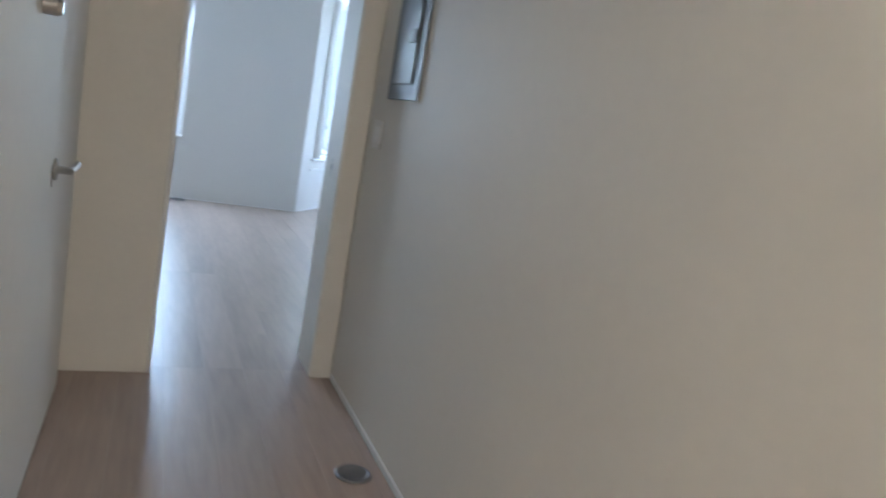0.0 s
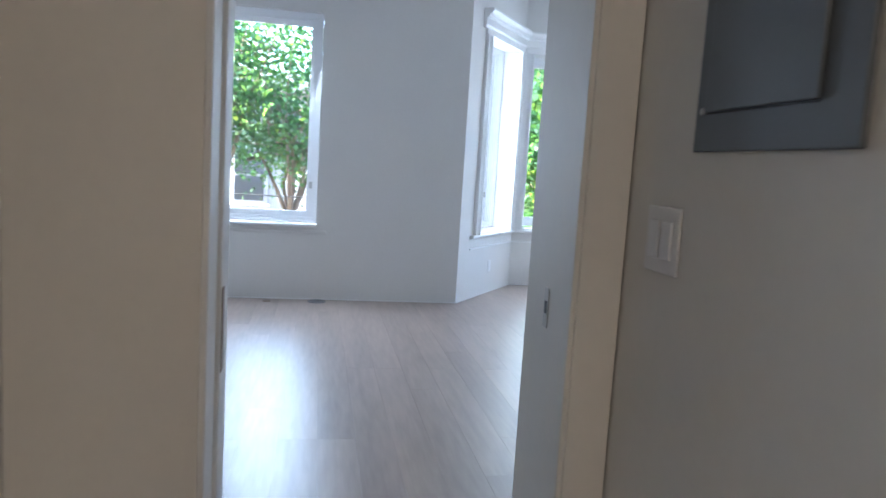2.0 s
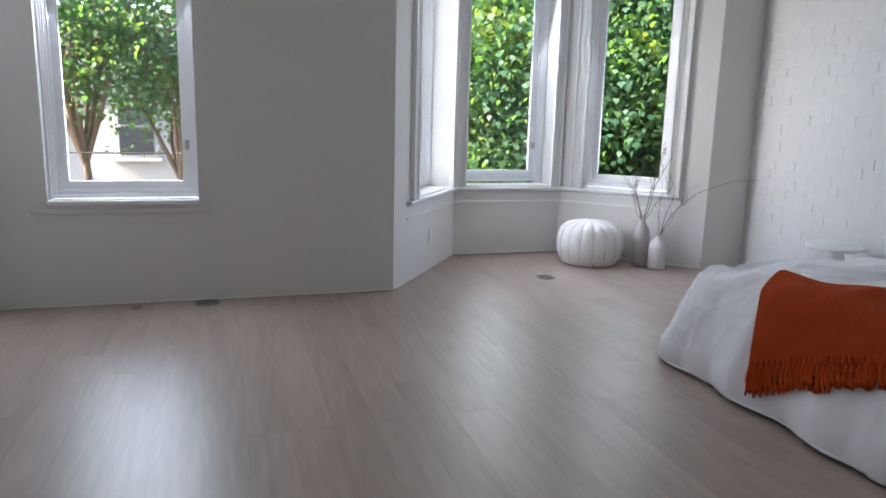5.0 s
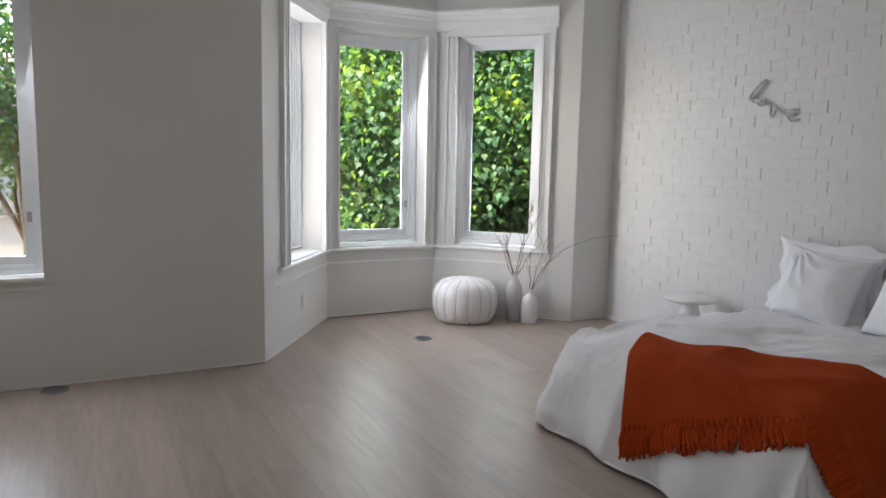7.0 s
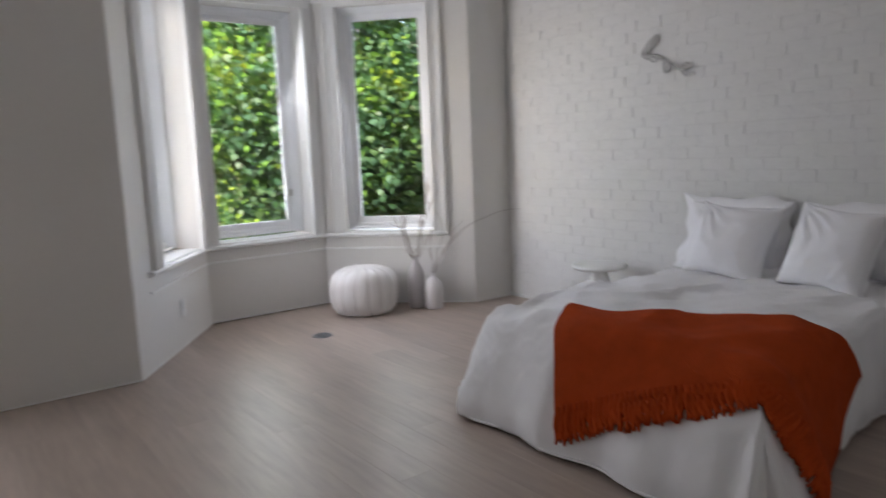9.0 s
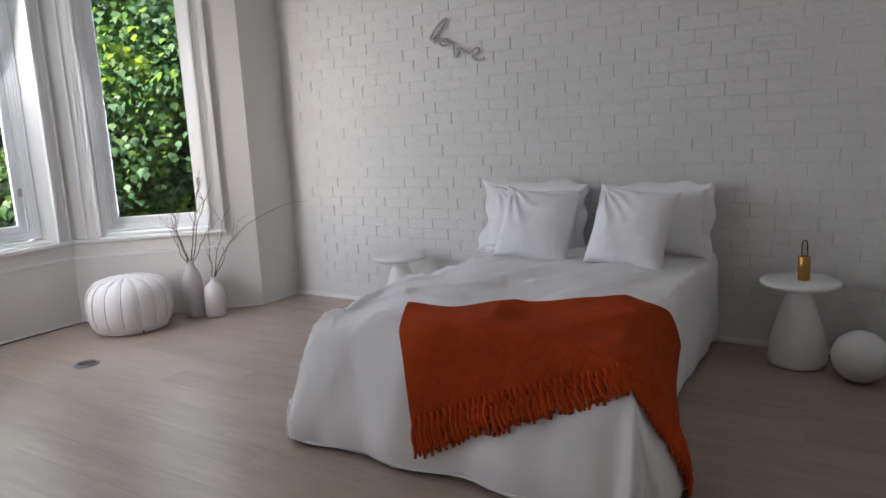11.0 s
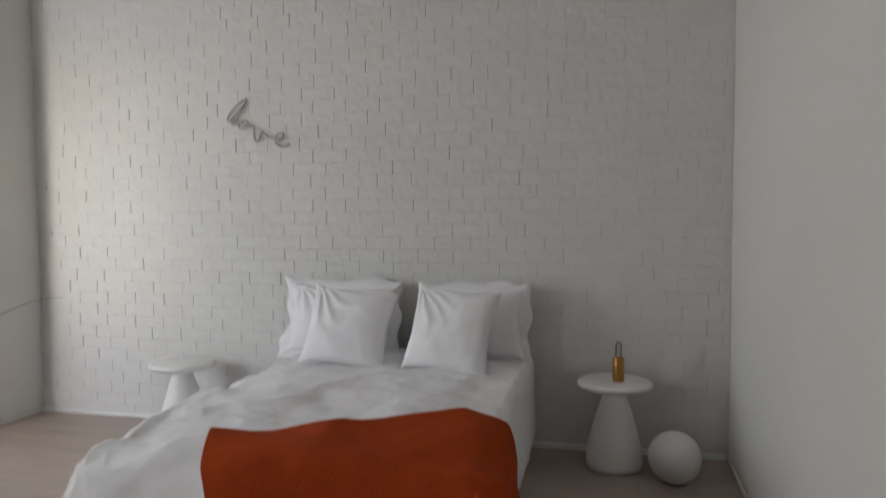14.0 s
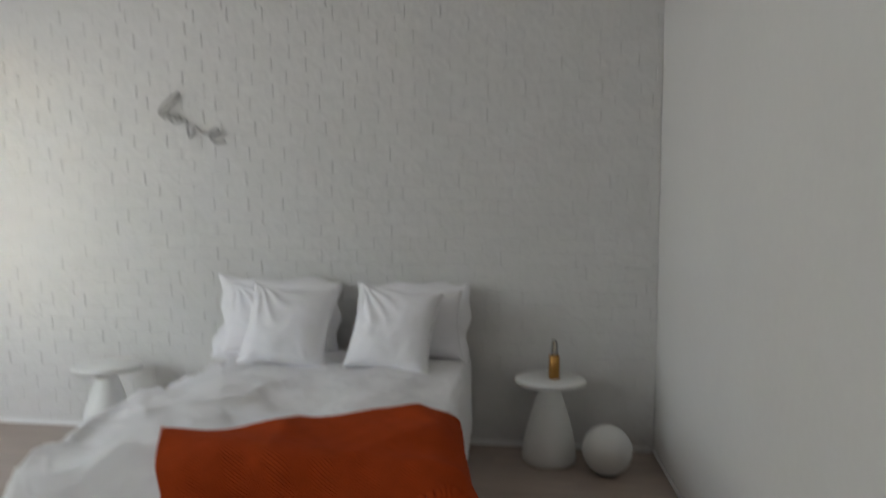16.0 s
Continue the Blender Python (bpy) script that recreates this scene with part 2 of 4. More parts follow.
def tube_into(bm, pts, radii, n=6):
    """A tapered tube along points."""
    pts = [Vector(p) for p in pts]
    rings = []
    for i, p in enumerate(pts):
        d = (pts[min(i + 1, len(pts) - 1)] - pts[max(i - 1, 0)]).normalized()
        u = d.cross(Vector((0, 0, 1)) if abs(d.z) < 0.9 else Vector((1, 0, 0))).normalized()
        w = d.cross(u)
        r = radii[i] if isinstance(radii, (list, tuple)) else radii
        rings.append([bm.verts.new(p + (u * math.cos(2 * math.pi * k / n) + w * math.sin(2 * math.pi * k / n)) * r) for k in range(n)])
    for a, b in zip(rings, rings[1:]):
        for k in range(n):
            bm.faces.new((a[k], a[(k + 1) % n], b[(k + 1) % n], b[k]))
    bm.faces.new(rings[0][::-1])
    bm.faces.new(rings[-1])


def smooth_path(pts, n=6):
    """Catmull-Rom points through pts."""
    pts = [Vector(p) for p in pts]
    out = []
    for i in range(len(pts) - 1):
        a, b, c, d = pts[max(i - 1, 0)], pts[i], pts[i + 1], pts[min(i + 2, len(pts) - 1)]
        for k in range(n):
            t = k / n
            out.append(0.5 * ((2 * b) + (c - a) * t + (2 * a - 5 * b + 4 * c - d) * t * t + (3 * b - a - 3 * c + d) * t ** 3))
    return out + [pts[-1]]


def along(p, q):
    """Matrix of a wall: x runs from p to q, y points to its left, z up."""
    d = Vector((q[0] - p[0], q[1] - p[1], 0)).normalized()
    return Matrix(((d.x, -d.y, 0, p[0]), (d.y, d.x, 0, p[1]), (0, 0, 1, 0), (0, 0, 0, 1)))


def wall(name, p, q, thick, z0, z1, mat, hole=None, over=0.0):
    """A wall from p to q, its face on that line and its thickness to the left; hole: u0, u1, z0, z1."""
    length = math.hypot(q[0] - p[0], q[1] - p[1])
    bm, m = bmesh.new(), along(p, q)
    if hole:
        u0, u1, h0, h1 = hole
        for b in ((-over, z0, u0, z1), (u1, z0, length + over, z1), (u0, z0, u1, h0), (u0, h1, u1, z1)):
            if b[2] - b[0] > 1e-4 and b[3] - b[1] > 1e-4:
                box_into(bm, b[0], 0, b[1], b[2], thick, b[3], m)
    else:
        box_into(bm, -over, 0, z0, length + over, thick, z1, m)
    return tagged(link_mesh(name, bm, mat), kind="structure")


# ---- the shell of the room ----
CEIL = 3.127
A, B, C, D = (1.0, 8.6), (1.808, 9.738), (2.835, 9.738), (3.735, 8.80)
E_, XB, YD = (4.13, 8.80), 4.13, 4.537
T = 0.36
PX = 1.47
XL, XR, Y0, Y1 = -0.475, 0.226, 3.63, 3.905
HL, HR = -0.797, 0.313
H2, H3, H4 = (0.42, 1.25, 0.61, 2.475), (0.105, 0.922, 0.61, 2.475), (0.21, 0.965, 0.61, 2.475)
W1 = (-1.155, -0.285, 0.645, 2.47)

floor = tagged(link_mesh("floor", slab(-4.3, -3.2, -0.16, 4.45, 10.2, -0.012), SUBFLOOR), "whitewashed oak plank floor with thin joints", "floor", kind="structure")
ceiling = tagged(link_mesh("ceiling", slab(-4.3, -3.2, CEIL, 4.4, 10.2, CEIL + 0.15), CEILPAINT), "plain white plaster ceiling", "ceiling", kind="structure")

wall("wall_window", (-PX, 8.6), A, T, 0, CEIL, PLASTER, (W1[0] + PX, W1[1] + PX, W1[2], W1[3]))
wall("wall_bay_side_1", A, B, T, 0, CEIL, PLASTER, H2)
wall("wall_bay_front", B, C, T, 0, CEIL, PLASTER, H3)
wall("wall_bay_side_2", C, D, T, 0, CEIL, PLASTER, H4)
wall("wall_window_2", D, (4.4, D[1]), T, 0, CEIL, PLASTER)
for k, (px, py) in enumerate((B, C)):
    bm = lathe([(0.0, 0.0), (0.16, 0.0), (0.16, CEIL), (0.0, CEIL)], 12, Matrix.Translation((px + (-0.06 if k == 0 else 0.06), py + 0.19, 0)))
    tagged(link_mesh("wall_bay_pier_%d" % (k + 1), bm, PLASTER), kind="structure")
tagged(link_mesh("wall_brick", slab(XB + 0.0055, YD - 0.1, 0, XB + 0.3, 8.799, CEIL), MORTAR), "white painted brick wall with chipped joints", "brick wall", kind="structure")
tagged(link_mesh("wall_door_step", slab(1.5, Y0, 0, 4.4, YD, CEIL), PLASTER), kind="structure")

# partition with a rounded corner, beside the window
bm = bmesh.new()
R = 0.16
prof = [(-PX, 8.95), (-PX, 7.50 + R)] + [(-PX - R + R * math.cos(a), 7.50 + R - R * math.sin(a)) for a in [i * math.pi / 20 for i in range(1, 11)]] + [(-4.3, 7.50), (-4.3, 8.95)]
lo, hi = [bm.verts.new((x, y, 0)) for x, y in prof], [bm.verts.new((x, y, CEIL)) for x, y in prof]
for i in range(len(prof)):
    j = (i + 1) % len(prof)
    f = bm.faces.new((lo[i], lo[j], hi[j], hi[i]))
    f.smooth = 1 <= i <= 10
bmesh.ops.recalc_face_normals(bm, faces=bm.faces[:])
tagged(link_mesh("wall_partition", bm, PLASTER), "white plaster wall with a rounded corner", "wall", kind="structure")
tagged(link_mesh("wall_far_side", slab(-4.3, 3.905, 0, -4.1, 7.50, CEIL), PLASTER), kind="structure")

# door wall and the hall
bm = bmesh.new()
box_into(bm, -4.3, Y0, 0, XL, Y1, CEIL)
box_into(bm, XL, Y0, 2.36, XR, Y1, CEIL)
box_into(bm, XR, Y0, 0, 1.5, Y1, CEIL)
tagged(link_mesh("wall_door", bm, HALLPAINT), kind="structure")
tagged(link_mesh("wall_hall_left", slab(HL - 0.12, -3.0, 0, HL, Y0, CEIL), HALLPAINT), kind="structure")
tagged(link_mesh("wall_hall_right", slab(HR, -3.0, 0, HR + 0.12, Y0, CEIL), HALLPAINT), kind="structure")
tagged(link_mesh("wall_hall_end", slab(HL - 0.12, -3.2, 0, HR + 0.12, -3.0, CEIL), HALLPAINT), kind="structure")

# thin trim where walls meet the floor
def trim_strip(name, p, q, h=0.012, d=0.008):
    length = math.hypot(q[0] - p[0], q[1] - p[1])
    tagged(link_mesh(name, slab(0, -d, 0, length, -0.001, h, 0.003, 1, along(p, q)), TRIM), kind="structure")


for k, (p, q) in enumerate((((-PX, 8.6), A), (A, B), (B, C), (C, D), (D, E_), ((XB - 0.02, YD), (1.51, YD)), ((XB, 8.79), (XB, YD + 0.02)))):
    trim_strip("trim_%d" % (k + 1), p, q, 0.03 if k > 4 else 0.012, 0.02 if k == 6 else 0.008)


trim_strip("trim_8", (HR, 3.60), (HR, -2.9), 0.03, 0.01)
trim_strip("trim_9", (HL, -2.9), (HL, 1.55), 0.03, 0.01)


# ---- windows ----
def moulded(u0, u1, v0, v1, depth, steps=3):
    """A casing board with stepped mouldings; its front faces -y."""
    bm = bmesh.new()
    box_into(bm, u0, -depth * 0.55, v0, u1, 0.0, v1)
    wide = u1 - u0
    for s, e, d in ((0.0, 0.16, 1.0), (0.24, 0.34, 0.8), (0.42, 0.52, 0.72), (0.82, 1.0, 0.9))[:steps + 1]:
        box_into(bm, u0 + wide * s, -depth * d, v0, u0 + wide * e, -depth * 0.55 + 0.001, v1)
    return bm


def window(name, p, q, hole, label, casing, recess=0.20):
    """A casement window in a wall's opening: frame, sash, pane, sill, crank and, if asked, casings."""
    u0, u1, z0, z1 = hole
    w = tagged(new(name), label, "window", kind="structure")
    w.matrix_basis = along(p, q)
    f, s = 0.036, 0.046
    def ring(name2, a0, a1, b0, b1, wide, y0, y1, mat, parent, bev=0.004):
        bm = bmesh.new()
        for bx in ((a0, b0, a0 + wide, b1), (a1 - wide, b0, a1, b1), (a0 + wide, b0, a1 - wide, b0 + wide), (a0 + wide, b1 - wide, a1 - wide, b1)):
            box_into(bm, bx[0], y0, bx[1], bx[2], y1, bx[3])
        return part(name2, bm, mat, parent)
    frame_ob = ring("window_frame", u0 + 0.002, u1 - 0.002, z0 + 0.03, z1 - 0.002, f, recess - 0.02, recess + 0.09, VINYL, w)
    ring("inner_stop", u0 + f, u1 - f, z0 + 0.03 + f - 0.004, z1 - f + 0.002, 0.014, recess - 0.005, recess + 0.02, VINYL, frame_ob)
    for k in range(3):
        ring("stepped_stop", u0 + 0.003 + 0.009 * k, u1 - 0.003 - 0.009 * k, z0 + 0.031 + 0.004 * k, z1 - 0.003 - 0.009 * k, 0.012, recess - 0.075 + 0.018 * k, recess - 0.058 + 0.018 * k, VINYL, frame_ob)
    sash = ring("sash", u0 + f + 0.006, u1 - f - 0.006, z0 + 0.03 + f + 0.004, z1 - f - 0.006, s, recess + 0.022, recess + 0.07, VINYL, w)
    ring("glazing_bead", u0 + f + s + 0.004, u1 - f - s - 0.004, z0 + 0.03 + f + s + 0.002, z1 - f - s - 0.004, 0.012, recess + 0.03, recess + 0.06, VINYL, sash)
    pane = part("pane", slab(u0 + f + s + 0.01, recess + 0.044, z0 + 0.03 + f + s + 0.01, u1 - f - s - 0.01, recess + 0.048, z1 - f - s - 0.01), GLASS, w)
    pane.visible_shadow = False
    um = (u0 + u1) / 2
    crank = part("crank_base", slab(um - 0.05, recess - 0.045, z0 + 0.034, um + 0.05, recess - 0.021, z0 + 0.058, 0.008, 2), VINYL, w)
    part("crank_handle", slab(um - 0.045, recess - 0.062, z0 + 0.04, um + 0.02, recess - 0.046, z0 + 0.054, 0.005, 2), VINYL, crank)
    part("lock_lever", slab(u1 - f - s + 0.004, recess + 0.005, z0 + 0.33, u1 - f - 0.012, recess + 0.021, z0 + 0.39, 0.004, 2), STEEL, w)
    part("window_sill", slab(u0 + 0.001, -0.03, z0 - 0.004, u1 - 0.001, recess - 0.022, z0 + 0.022, 0.006, 2) if not casing else slab(u0 + 0.001, -0.001, z0 - 0.002, u1 - 0.001, recess - 0.022, z0 + 0.014, 0.004, 2), TRIM, w)
    return w


WLABEL = "white casement window with a single pane, closed"
w1 = window("window_1", (-PX, 8.6), A, (W1[0] + PX, W1[1] + PX, W1[2], W1[3]), WLABEL + ", over a plain sill", False, 0.13)
part("apron_line", slab(W1[0] + PX - 0.09, -0.012, W1[2] - 0.06, W1[1] + PX + 0.09, -0.001, W1[2] - 0.03, 0.004, 1), PLASTER, w1)
BAY = ((A, B, H2, "window_2", 0.26, 0.10), (B, C, H3, "window_3", 0.11, 0.11), (C, D, H4, "window_4", 0.11, 0.08))
for p, q, hole, nm, cl, cr in BAY:
    w = window(nm, p, q, hole, WLABEL + ", in the bay", True, 0.25 if nm != "window_4" else 0.10)
    u0, u1, z0, z1 = hole
    length = math.hypot(q[0] - p[0], q[1] - p[1])
    ua, ub = (u0 - 0.105 if nm != "window_3" else 0.012), (u1 + 0.11 if nm == "window_4" else length - 0.012 if nm == "window_3" else u1 + 0.115)
    part("side_casing", moulded(u0 - 0.002, ua, 0.61, 2.475, 0.038), TRIM, w)
    part("side_casing", moulded(u1 + 0.002, ub, 0.61, 2.475, 0.038), TRIM, w)
    part("head_casing", slab(ua, -0.02, 2.477, ub, 0.0, 2.55), TRIM, w)


def run_of(profile, pts, name, mat, label, category):
    """A moulding of (out, up) profile carried along a chain of wall points, mitred at the corners."""
    bm = bmesh.new()
    rows = []
    for i, p in enumerate(pts):
        d0 = (Vector(p) - Vector(pts[i - 1])).normalized() if i else (Vector(pts[1]) - Vector(p)).normalized()
        d1 = (Vector(pts[i + 1]) - Vector(p)).normalized() if i < len(pts) - 1 else d0
        n0, n1 = Vector((d0.y, -d0.x)), Vector((d1.y, -d1.x))
        n = (n0 + n1) / (1 + n0.dot(n1))
        rows.append([bm.verts.new((p[0] + n.x * o, p[1] + n.y * o, z)) for o, z in profile])
    for a, b in zip(rows, rows[1:]):
        for k in range(len(profile) - 1):
            bm.faces.new((a[k], b[k], b[k + 1], a[k + 1]))
    bm.faces.new(rows[0])
    bm.faces.new(rows[-1][::-1])
    bmesh.ops.recalc_face_normals(bm, faces=bm.faces[:])
    return tagged(link_mesh(name, bm, mat), label, category, kind="structure")


def on(p, q, u):
    d = (Vector(q) - Vector(p)).normalized()
    return tuple(Vector(p) + d * u)


CH = [on(A, B, 0.25), B, C, on(C, D, 1.10)]
run_of([(o, z - 0.05) for o, z in ((0.0, 2.57), (0.022, 2.57), (0.022, 2.585), (0.03, 2.60), (0.03, 2.66), (0.05, 2.67), (0.055, 2.69), (0.075, 2.70), (0.095, 2.725), (0.095, 2.742), (0.0, 2.745))], CH, "trim_bay_cornice", TRIM, "white moulded cornice over the bay windows", "cornice")
CS = [on(A, B, 0.24), B, C, on(C, D, 1.08)]
run_of([(o, z + 0.01) for o, z in ((0.0, 0.565), (0.012, 0.565), (0.03, 0.575), (0.042, 0.58), (0.042, 0.596), (0.036, 0.601), (0.0, 0.601))], CS, "trim_bay_sill", TRIM, "white moulded sill under the bay windows", "sill")
CP = [on(A, B, 0.25), B, C, on(C, D, 1.07)]
run_of([(0.0, 0.47), (0.008, 0.472), (0.008, 0.486), (0.0, 0.488)], CP, "trim_bay_apron", TRIM, "white flat apron under the bay sill", "trim")


# ---- the bed ----
XF, YC, HW, XH, LS, BEDZ = 2.33, 6.21, 0.63, 4.09, 0.60, 0.505


def drape(a, b, lift=0.0):
    """A place on the bedding: a metres from the foot edge (negative: down the foot), b across from the middle."""
    su, sv = max(0.0, -a) / LS, max(0.0, abs(b) - HW) / LS
    r = max(su, sv)
    h = math.hypot(su, sv)
    if h > 0:
        su, sv = su * r / h, sv * r / h
    side = 1 if b > 0 else -1
    near_foot = max(0.0, min(1.0, 1 - a / 0.9))
    wide = 0.09 + 0.05 * near_foot if side > 0 else 0.075 + 0.19 * near_foot ** 2
    fold = 1 + r * ((0.10 if side > 0 else 0.04) * math.sin(17 * a + 1.3) * (1 if sv > su else 0) + 0.07 * math.sin(13 * b + 0.6) * (1 if su > sv else 0))
    x = XF + max(0.0, a) - (0.075 * math.sin(min(su / 0.25, 1) * math.pi / 2) + su * 0.235) * fold
    y = YC + side * (min(abs(b), HW) + ((0.03 if side > 0 else 0.03 + 0.05 * near_foot) * math.sin(min(sv / 0.25, 1) * math.pi / 2) + sv * (wide - 0.05)) * fold)
    top = BEDZ + 0.05 * noise.noise(Vector((x * 1.6, y * 1.6, 3))) + 0.018 * noise.noise(Vector((x * 6, y * 5, 8))) + 0.02 * math.cos(min(abs(b) / HW, 1) * math.pi / 2)
    curl = 0.03 * max(0.0, (r - 0.82) / 0.18) ** 2
    hs = math.hypot(su, sv)
    if hs > 0:
        x, y = x + curl * su / hs, y - side * curl * sv / hs
    lean = sv / (su + sv) if side > 0 and su + sv > 0 else 0.0
    z = top * (1 - r ** (1.45 - 0.5 * lean)) + 0.012 * r
    z += 0.02 * r * (1 - r) * noise.noise(Vector((x * 7, y * 7, 1)))
    n = Vector((-su * 0.9, side * sv * 0.9, 1 - r * 0.75)).normalized()
    return Vector((x, y, max(z, 0.006))) + n * lift


def crease(p, amount):
    return amount * noise.noise(Vector((p.x * 9 + p.y * 4, p.y * 11, p.z * 6)))


bed = thing("bed", "low upholstered bed base and mattress hidden under white bedding", "bed", (0, 0, 0))
part("bed_base", slab(XF + 0.10, YC - 0.60, 0.0, XH, YC + 0.60, 0.20, 0.02), LINEN, bed)
part("mattress", slab(XF + 0.08, YC - 0.60, 0.201, XH, YC + 0.60, 0.405, 0.05, 4), LINEN2, bed)

bm = bmesh.new()
na, nb = 190, 230
a0, a1, b1 = -LS, XH - XF, HW + LS
rows = []
for i in range(na + 1):
    a = a0 + (a1 - a0) * i / na
    row = []
    for j in range(nb + 1):
        b = -b1 + 2 * b1 * j / nb
        p = drape(a, b)
        ridge = sum(h * max(0.0, 1 - abs(noise.noise(Vector((a * fa, b * fb, 5 + fa)))) * 5) ** 1.5 for fa, fb, h in ((1.7, 3.0, 0.012), (5.5, 4.2, 0.006), (9.0, 13.0, 0.006)))
        ridge *= 1 + 1.1 * max(0.0, min(1.0, (b - 0.42) / 0.15))
        skirt = max(0.0, -a, abs(b) - HW) / LS
        pleat = 0.03 * skirt * noise.noise(Vector((b * 7 if -a > abs(b) - HW else a * 7, skirt * 0.8, 2)))
        p.x -= pleat if -a > 0 else 0
        p.y += (pleat if abs(b) > HW else 0) * (1 if b > 0 else -1)
        p.z = max(0.005, p.z + crease(p, 0.008) + ridge * (0.55 + 0.6 * min(1, skirt) * (1 - min(1, skirt)) * 2))
        row.append(bm.verts.new(p))
    rows.append(row)
for i in range(na):
    for j in range(nb):
        bm.faces.new((rows[i][j], rows[i + 1][j], rows[i + 1][j + 1], rows[i][j + 1]))
bmesh.ops.recalc_face_normals(bm, faces=bm.faces[:])
duvet = tagged(link_mesh("duvet", bm, LINEN, True), "rumpled white cotton duvet hanging from the bed to the floor", "duvet")
so = duvet.modifiers.new("thick", "SOLIDIFY")
so.thickness, so.offset = 0.012, -1
bm = bmesh.new()
tube_into(bm, [drape(XH - XF - 0.01 - k * 0.04, b1 * 0.985) for k in range(39)] + [drape(-LS * 0.985, b1 - k * 0.05) for k in range(1, 53)] + [drape(-0.0 + k * 0.04, -b1 * 0.985) for k in range(39)], 0.006, 6)
part("hem", bm, LINEN, duvet, "stitched white hem", True)

# throw blanket across the foot of the bed
P0, E1, E2 = Vector((0.055, 0.25)), Vector((0.489, -0.872)), Vector((-0.93, -0.40))
L1, L2 = 1.42, 0.55


def on_throw(s, t, lift=0.016):
    q = P0 + E1 * s + E2 * t * (1 + 0.2 * s / L1)
    if t > L2:
        lift *= 0.8
    p = drape(q.x, q.y, lift)
    ridge = 0.010 * max(0.0, noise.noise(Vector((s * 5, t * 3, 2)))) + 0.012 * max(0, 0.5 - abs(noise.noise(Vector((s * 2.2 + t, t * 4, 9))))) ** 2 * 4
    p.z += ridge
    return p


throw = thing("throw_blanket", "rust-orange knitted throw with a fringe, spread over the bed's foot", "throw blanket")
bm = bmesh.new()
ns, nt_ = 150, 60
rows = [[bm.verts.new(on_throw(L1 * i / ns, L2 * j / nt_)) for j in range(nt_ + 1)] for i in range(ns + 1)]
for i in range(ns):
    for j in range(nt_):
        bm.faces.new((rows[i][j], rows[i + 1][j], rows[i + 1][j + 1], rows[i][j + 1]))
uv = bm.loops.layers.uv.new("weave")
for i in range(ns + 1):
    for j in range(nt_ + 1):
        for lp in rows[i][j].link_loops:
            lp[uv].uv = (L1 * i / ns, L2 * j / nt_)
bmesh.ops.recalc_face_normals(bm, faces=bm.faces[:])
cloth = part("knitted_cloth", bm, RUST, throw, smooth=True)
so = cloth.modifiers.new("thick", "SOLIDIFY")
so.thickness, so.offset = 0.010, -1
rng = random.Random(4)
NT = 56
for k in range(NT):
    s = L1 * (k + 0.5) / NT
    bm = bmesh.new()
    for strand in range(3):
        ds = (strand - 1) * 0.0075
        wig = rng.uniform(-0.007, 0.007)
        leng = 0.115 + rng.uniform(-0.012, 0.008)
        pts = [on_throw(s + ds * (0.3 + j / 2.5) + wig * j / 5 + 0.003 * math.sin(j * 1.7 + strand * 2), L2 - 0.008 + leng * j / 6, 0.022 + 0.005 * math.sin(j + strand)) for j in range(7)]
        tube_into(bm, pts, [0.0115, 0.0112, 0.0105, 0.0100, 0.0092, 0.0080, 0.0055], 5)
    part("tassel", bm, RUST, throw, smooth=True)


def pillow_mesh(w, h, t, seed):
    """A stuffed square pillow standing on its lower edge in the xz plane, its front to -y."""
    bm = bmesh.new()
    n = 48
    sheets = []
    for side in (-1, 1):
        grid = []
        for i in range(n + 1):
            row = []
            for j in range(n + 1):
                u, v = -1 + 2 * i / n, -1 + 2 * j / n
                pu, pv = max(0.0, 1 - abs(u) ** 2.6), max(0.0, 1 - abs(v) ** 2.6)
                body = (pu * pv) ** 0.45
                pull = 1 - 0.13 * (1 - abs(u) ** 2) * abs(v) ** 3, 1 - 0.12 * (1 - abs(v) ** 2) * abs(u) ** 3
                x, z = u * w / 2 * pull[1], v * h / 2 * pull[0]
                y = side * t / 2 * body
                ang = math.atan2(v - 0.9, u + 0.8)
                wr = 0.040 * body * (abs(math.sin(7 * ang + 3 * noise.noise(Vector((u, v, seed))))) - 0.5) * max(0, 1 - math.hypot(u + 0.75, v - 0.8) / 1.1)
                wr += 0.012 * body * (abs(math.sin(6 * math.atan2(v + 0.95, u - 0.9 + 0.1 * seed % 1))) - 0.5) * max(0, 1 - math.hypot(u - 0.8, v + 0.9) / 0.8)
                wr += 0.012 * body * noise.noise(Vector((u * 1.8, v * 1.8, seed + side))) + 0.004 * body * noise.noise(Vector((u * 5, v * 5, seed)))
                row.append(bm.verts.new((x, y + wr, z + 0.01 * noise.noise(Vector((u * 2, seed, v))))))
            grid.append(row)
        sheets.append(grid)
    for g in sheets:
        for i in range(n):
            for j in range(n):
                bm.faces.new((g[i][j], g[i + 1][j], g[i + 1][j + 1], g[i][j + 1]))
    bmesh.ops.remove_doubles(bm, verts=bm.verts[:], dist=0.0004)
    bmesh.ops.recalc_face_normals(bm, faces=bm.faces[:])
    return bm


